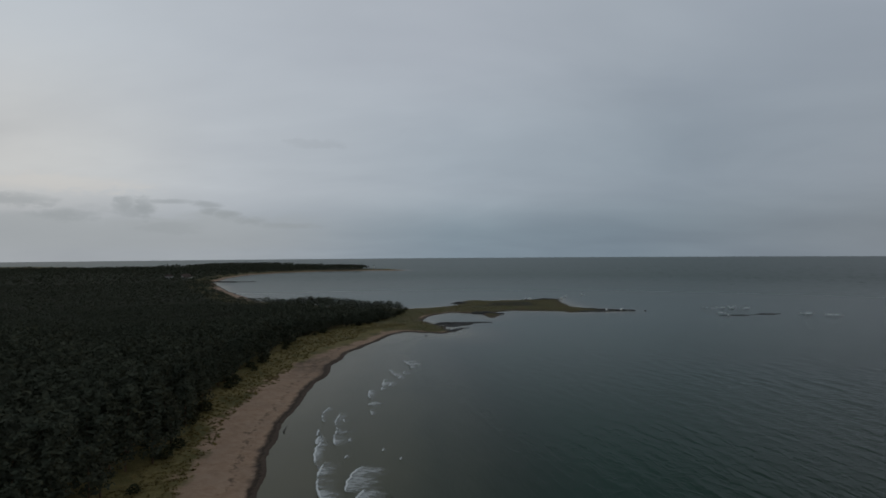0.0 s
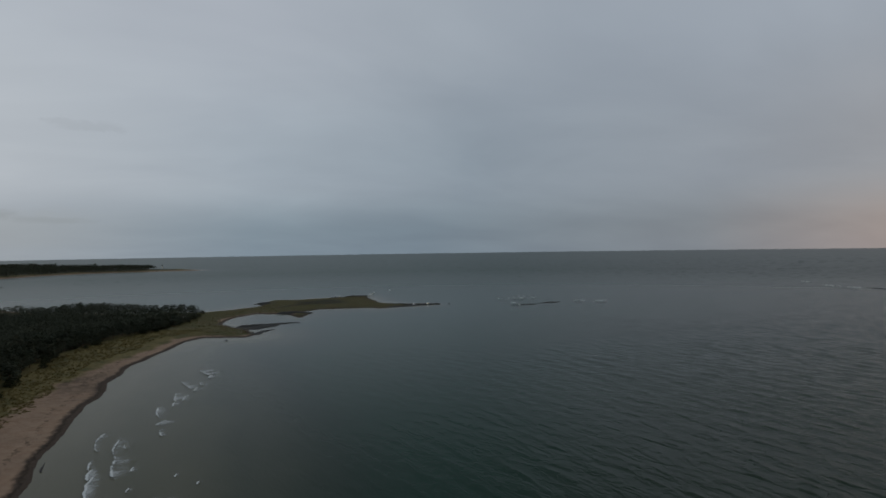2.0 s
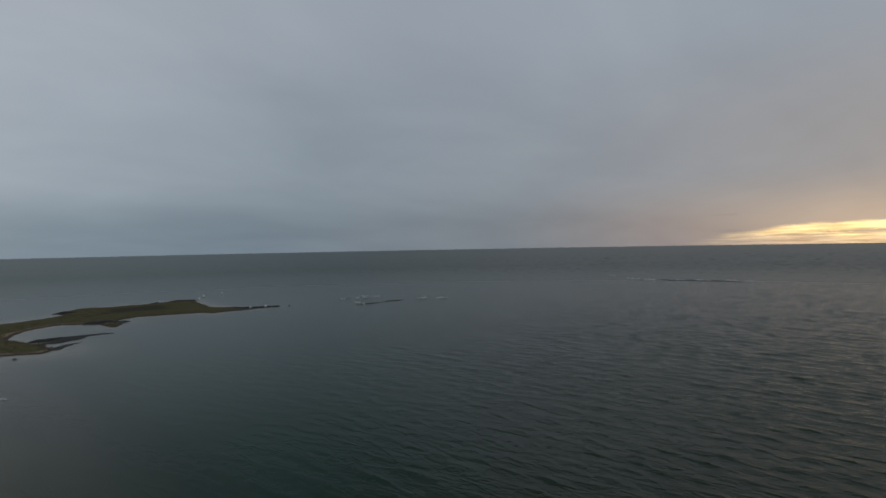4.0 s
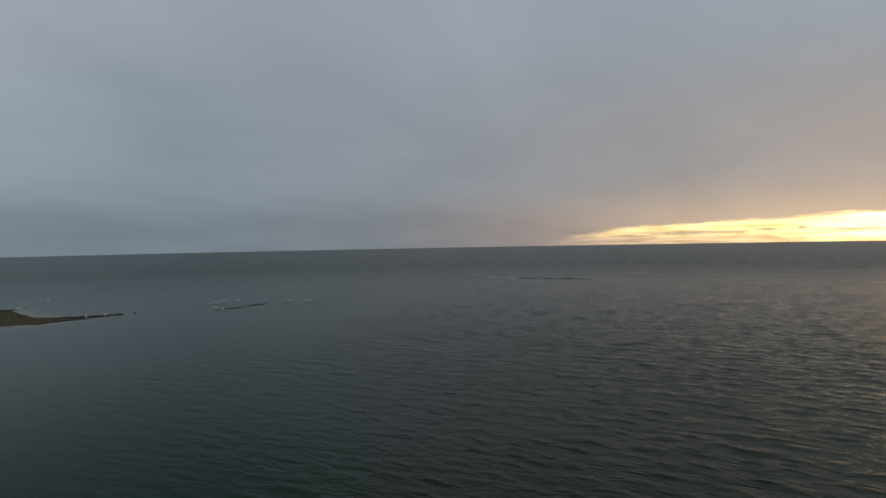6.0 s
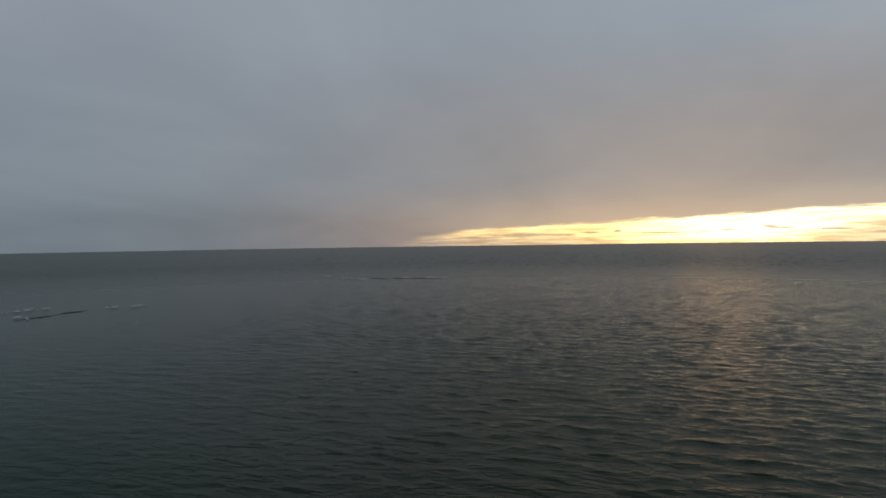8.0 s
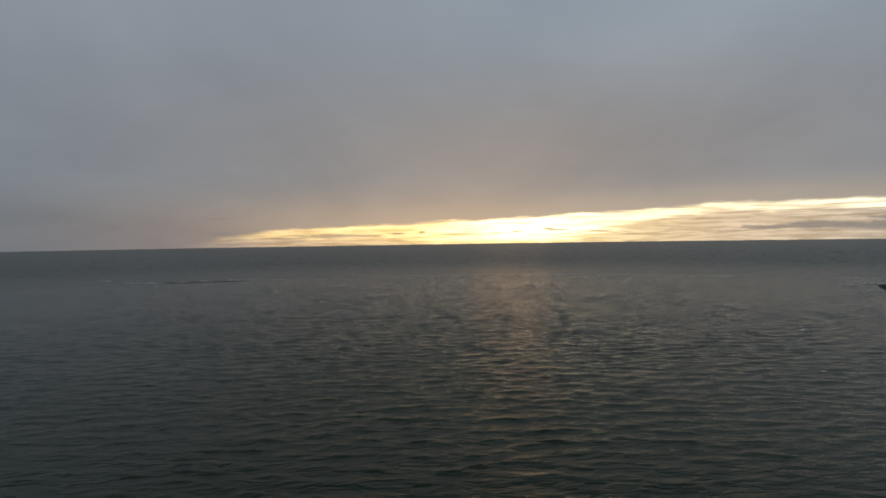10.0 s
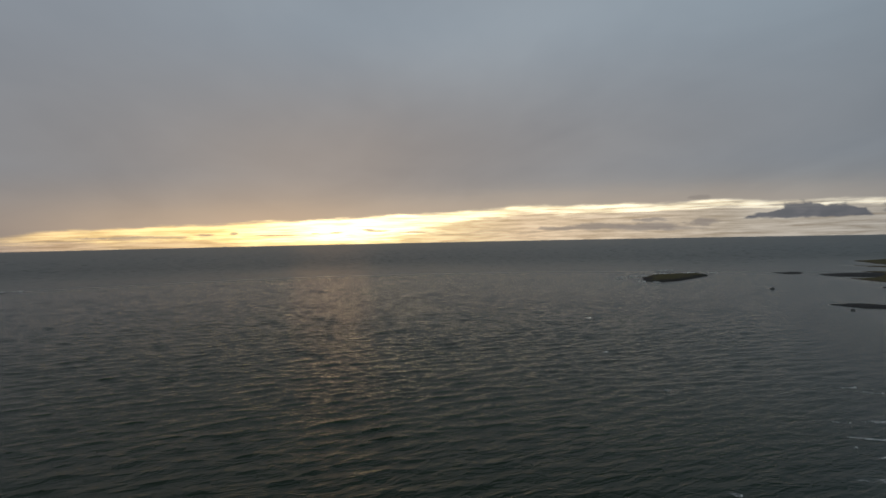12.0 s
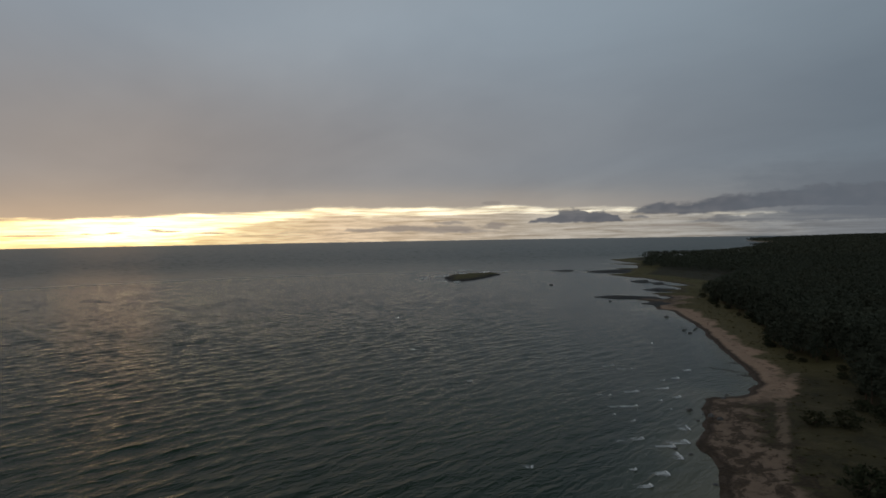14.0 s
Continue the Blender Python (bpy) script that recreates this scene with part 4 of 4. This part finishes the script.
rng = np.random.RandomState(77)
for k, (bx, by, bs) in enumerate(((295, -288, 1.5), (200, -239, 1.0), (144, -209, 1.1), (119, -183, .8), (114, -179, .9), (119, -192, .8), (117, -187, .7), (-9, 268, .8), (112, 374, 1.0), (126, 377, 1.1), (118, 380, .9), (138, 376, .9))):
    boulder(bx, by, bs, rng.uniform(0, 360), k)
for k in range(150):
    if k < 60:
        bx, by = 165 + rng.uniform(0, 60), -249 - rng.uniform(0, 90)
    elif k < 100:
        bx, by = 38 + rng.uniform(0, 28), -56 - rng.uniform(0, 62)
    else:
        bx, by = -12 + rng.uniform(0, 125), 274 + rng.uniform(0, 205)
    d = float(coast_distance(np.array([bx]), np.array([by]))[0])
    if -4 < d < 3:
        boulder(bx, by, rng.uniform(.25, .8), rng.uniform(0, 360), k)


# ---------------------------------------------------------------- bushes
def bush_thing(seed):
    rng = np.random.RandomState(seed)
    base = new("shore_bush")
    bm = bmesh.new()
    for q in range(7):
        turn, reach = rng.uniform(0, 6.28), rng.uniform(.5, 1.1)
        e = Vector((math.cos(turn) * reach, math.sin(turn) * reach, rng.uniform(1.0, 1.8)))
        side = Vector((-math.sin(turn), math.cos(turn), 0)) * .04
        v = [bm.verts.new(c) for c in (side, -side, Vector((0, 0, .08)), e)]
        for t in ((0, 1, 3), (1, 2, 3), (2, 0, 3)):
            bm.faces.new([v[i] for i in t])
    me = bpy.data.meshes.new("stems")
    bm.to_mesh(me)
    bm.free()
    me.materials.append(M_BARK)
    new("stems", me).parent = base
    tri = crown_triangles(rng, 560, 1.9, 2.1, .05, .19, .38).reshape(-1, 3)
    new("foliage", mesh_of("foliage", tri, np.arange(len(tri)).reshape(-1, 3), M_BUSH, smooth=False)).parent = base
    return tagged(base, "dark rounded shrub on the grass before the forest", "shrub", "shrubs before the forest")


BUSHES = [bush_thing(500 + k) for k in range(4)]
spots = [(39, -98, 1.25), (34, -99, 1.45), (22, -72, 1.8), (19, -76, 1.6), (30, -108, 1.8), (27, -106, 1.6), (36, -112, 1.2)]
wl = [(p, q) for p, q in zip(WOOD_LEFT[1:13], WOOD_LEFT[2:14])] + [(p, q) for p, q in zip(WOOD_RIGHT[11:21], WOOD_RIGHT[12:22])]
for (ax, ay), (bx, by) in wl:
    for q in range(max(1, int(math.hypot(bx - ax, by - ay) / 7))):
        f = rng.uniform(0, 1)
        spots.append((ax + f * (bx - ax) + rng.normal(0, 1.6), ay + f * (by - ay) + rng.normal(0, 1.6), rng.uniform(.6, 1.25)))
for k, (bx, by, size) in enumerate(spots):
    s = coast_distance(np.array([bx]), np.array([by]))
    z = float(land_height(s, np.array([bx]), np.array([by]))[0])
    m = pose(bx, by, z - .05, 0, 0, rng.uniform(0, 360))
    ob = BUSHES[k] if k < 4 else copy_thing(BUSHES[k % 4], m)
    ob.matrix_basis = m
    ob.scale = (size, size, size * rng.uniform(.8, 1.15))


# ---------------------------------------------------------------- dune grass and wrack
def tufts(name, x, y, z, high, mat, label, category):
    """Grass as many small upright blades in clumps."""
    n, blades = len(x), 7
    a = rng.uniform(0, 6.283, (n, blades))
    r = rng.uniform(0, .55, (n, blades))
    cx, cy = x[:, None] + r * np.cos(a), y[:, None] + r * np.sin(a)
    h = high[:, None] * rng.uniform(.6, 1.2, (n, blades))
    w = .24
    ex, ey = rng.normal(0, .9, (2, n, blades)) * h
    d = rng.uniform(0, 6.283, (n, blades))
    p = np.stack([np.stack([cx - w * np.cos(d), cy - w * np.sin(d), z[:, None] + 0 * cx], -1), np.stack([cx + w * np.cos(d), cy + w * np.sin(d), z[:, None] + 0 * cx], -1), np.stack([cx + ex, cy + ey, z[:, None] + h], -1)], 2).reshape(-1, 3)
    tagged(new(name, mesh_of(name, p, np.arange(len(p)).reshape(-1, 3), mat, smooth=False)), label, category, kind="stuff")


def strewn(x0, x1, y0, y1, count, keep):
    x, y = rng.uniform(x0, x1, count), rng.uniform(y0, y1, count)
    s = coast_distance(x, y)
    ok = keep(x, y, s)
    return x[ok], y[ok], land_height(s, x, y)[ok]


gx, gy, gz = strewn(-75, -20, 60, 300, 11000, lambda x, y, s: (s > 12.5 + 2.5 * grain(x, y, 12, 44)) & (inside_distance(x, y, WOOD) < 1) & (marsh_mask(x, y) < .5))
tufts("dune_grass", gx, gy, gz, np.full(len(gx), .26), M_GRASS, "yellowed dune grass between the sand and the forest", "grass")
gx, gy, gz = strewn(-30, 112, 285, 480, 6000, lambda x, y, s: (s > 2.0) & (inside_distance(x, y, WOOD) < 1))
tufts("marsh_grass", gx, gy, gz, np.full(len(gx), .12), M_MARSH, "olive and rust marsh grass on the low cape", "grass")
gx, gy, gz = strewn(10, 370, -495, -65, 14000, lambda x, y, s: (s > 9) & (inside_distance(x, y, WOOD) < 1))
tufts("shore_grass", gx, gy, gz, np.full(len(gx), .18), M_HEATH, "dull olive grass between the beach and the forest", "grass")


# ---------------------------------------------------------------- far shore: jetty, beacon, houses
def part(name, bm, mat, parent, label=""):
    me = bpy.data.meshes.new(name)
    bm.to_mesh(me)
    bm.free()
    me.materials.append(mat)
    ob = new(name, me)
    ob.parent = parent
    return tagged(ob, label)


def box(x0, x1, y0, y1, z0, z1, bevel=.03):
    bm = bmesh.new()
    bmesh.ops.create_cube(bm, size=1)
    for v in bm.verts:
        v.co = Vector(((x0 + x1) / 2 + v.co.x * (x1 - x0), (y0 + y1) / 2 + v.co.y * (y1 - y0), (z0 + z1) / 2 + v.co.z * (z1 - z0)))
    bmesh.ops.bevel(bm, geom=bm.edges[:], offset=bevel, segments=1, affect="EDGES")
    return bm


def tube(x, y, z0, z1, r0, r1, sides=14):
    bm = bmesh.new()
    bmesh.ops.create_cone(bm, cap_ends=True, segments=sides, radius1=r0, radius2=r1, depth=z1 - z0, matrix=Matrix.Translation((x, y, (z0 + z1) / 2)))
    return bm


def gable(w, d, z, rise, over=.4):
    bm = bmesh.new()
    a, b = w / 2 + over, d / 2 + over
    v = [bm.verts.new(c) for c in ((-a, -b, z), (a, -b, z), (a, b, z), (-a, b, z), (-a, 0, z + rise), (a, 0, z + rise), (-a, -b, z - .15), (a, -b, z - .15), (a, b, z - .15), (-a, b, z - .15))]
    for f in ((0, 1, 5, 4), (3, 4, 5, 2), (0, 4, 3), (1, 2, 5), (6, 7, 1, 0), (7, 8, 2, 1), (8, 9, 3, 2), (9, 6, 0, 3), (6, 9, 8, 7)):
        bm.faces.new([v[i] for i in f])
    return bm


M_GLASS = make_plain("window_glass", (.02, .022, .025), (.03, .033, .036), 2, .1, .0, .6)


def house(x, y, turn, w, d, wall_mat, label):
    s = float(coast_distance(np.array([x]), np.array([y]))[0])
    base = new("house")
    base.matrix_basis = pose(x, y, float(land_height(np.array([s]), np.array([x]), np.array([y]))[0]) - .2, 0, 0, turn)
    wall = part("wall", box(-w / 2, w / 2, -d / 2, d / 2, 0, 3.6), wall_mat, base)
    roof = part("roof", gable(w, d, 3.6, 2.8), M_ROOF, base)
    part("chimney", box(w * .2 - .35, w * .2 + .35, -.35, .35, 4.8, 7.2), M_STONE, roof)
    part("door", box(-.5, .5, -d / 2 - .06, -d / 2 + .02, .2, 2.3), M_TIMBER, base)
    for q in (-w * .33, w * .33):
        window = part("window", box(q - .7, q + .7, -d / 2 - .07, -d / 2 + .02, 1.2, 2.6), M_TIMBER, base)
        part("pane", box(q - .58, q + .58, -d / 2 - .09, -d / 2 - .075, 1.32, 2.48, .004), M_GLASS, window)
    return tagged(base, label, "house", "houses by the far jetty")


house(-425, 905, 20, 13, 8, M_WHITE, "pale limewashed house with a dark roof among far trees")
house(-402, 862, 5, 11, 7, M_WHITE, "low pale boathouse with a dark roof near the jetty")
house(-440, 880, -15, 10, 7, M_WHITE, "small pale house with a dark roof at the forest edge")

jetty = new("jetty")
jetty.matrix_basis = pose(-345, 812, 0, 0, 0, -6)
for q in range(35):
    part("deck_plank", box(q * 2.0, q * 2.0 + 1.9, -1.6, 1.6, 1.25, 1.45), M_TIMBER, jetty)
for q in range(12):
    for side in (-1.35, 1.35):
        part("pile", tube(3 + q * 6, side, -2.5, 1.9, .2, .17, 8), M_TIMBER, jetty)
part("stone_base", box(-8, 40, -2.4, 2.4, -1.5, .9, .5), M_STONE, jetty, "rubble stone base")
tagged(jetty, "dark timber jetty on a stone base reaching into the bay", "jetty")

beacon = new("beacon")
beacon.matrix_basis = pose(-178, 1400, 1.0)
part("tower", tube(0, 0, 0, 9, 1.7, 1.2), M_WHITE, beacon, "white rendered tower")
part("gallery", tube(0, 0, 9, 9.3, 1.7, 1.7), M_STONE, beacon)
part("lantern", tube(0, 0, 9.3, 11, .85, .85, 10), M_GLASS, beacon, "glazed lantern")
part("cap", tube(0, 0, 11, 12, 1.05, .1), M_ROOF, beacon, "dark conical cap")
tagged(beacon, "small white light tower on a far low point", "light tower")


# ---------------------------------------------------------------- seaweed on the shallows
def seaweed(x0, y0, x1, y1, wide, seed):
    """A drift of dark weed afloat by the shore: a low ragged strip with holes."""
    n, k = max(10, int(math.hypot(x1 - x0, y1 - y0) / .4)), 9
    u, v = (q.ravel() for q in np.meshgrid(np.linspace(0, 1, n), np.linspace(-1, 1, k), indexing="ij"))
    dx, dy = x1 - x0, y1 - y0
    l = math.hypot(dx, dy)
    wob = .9 * grain(u * l + seed * 9, u * 0, 4.0, seed, 2)
    w = wide * (.35 + .8 * np.clip(grain(u * l + seed, u * 0 + 5, 2.5, seed + 3, 2) + .6, 0, 1.4)) * np.sin(np.pi * np.clip(u, .03, .97)) ** .4
    px, py = dx * u - dy / l * (v * w + wob), dy * u + dx / l * (v * w + wob)
    z = .06 + .06 * (1 - v * v) * (1 + grain(px, py, .8, seed + 5, 2))
    i, j = (q.ravel() for q in np.meshgrid(np.arange(n - 1), np.arange(k - 1), indexing="ij"))
    f = np.stack([i * k + j, i * k + j + 1, (i + 1) * k + j + 1, (i + 1) * k + j], 1)
    hole = grain(px[f].mean(1), py[f].mean(1), 1.1, seed + 8, 2) > -.45
    ob = new("seaweed_drift", mesh_of("seaweed_drift", np.stack([px, py, z], 1), f[hole], M_WRACK))
    ob.location = (x0, y0, 0)
    return tagged(ob, "dark drift of seaweed afloat in the shallows", "seaweed", "seaweed drifts by the shore")


for k, (ax, ay, bx, by, w) in enumerate(((80, -133, 68, -134, .22), (80, -143, 77, -143, .2), (71, -131, 67, -133, .35),
                                         (126, -190, 120, -187, .2), (-37, 128, -36, 122, .3))):
    seaweed(ax, ay, bx, by, w, 600 + k)
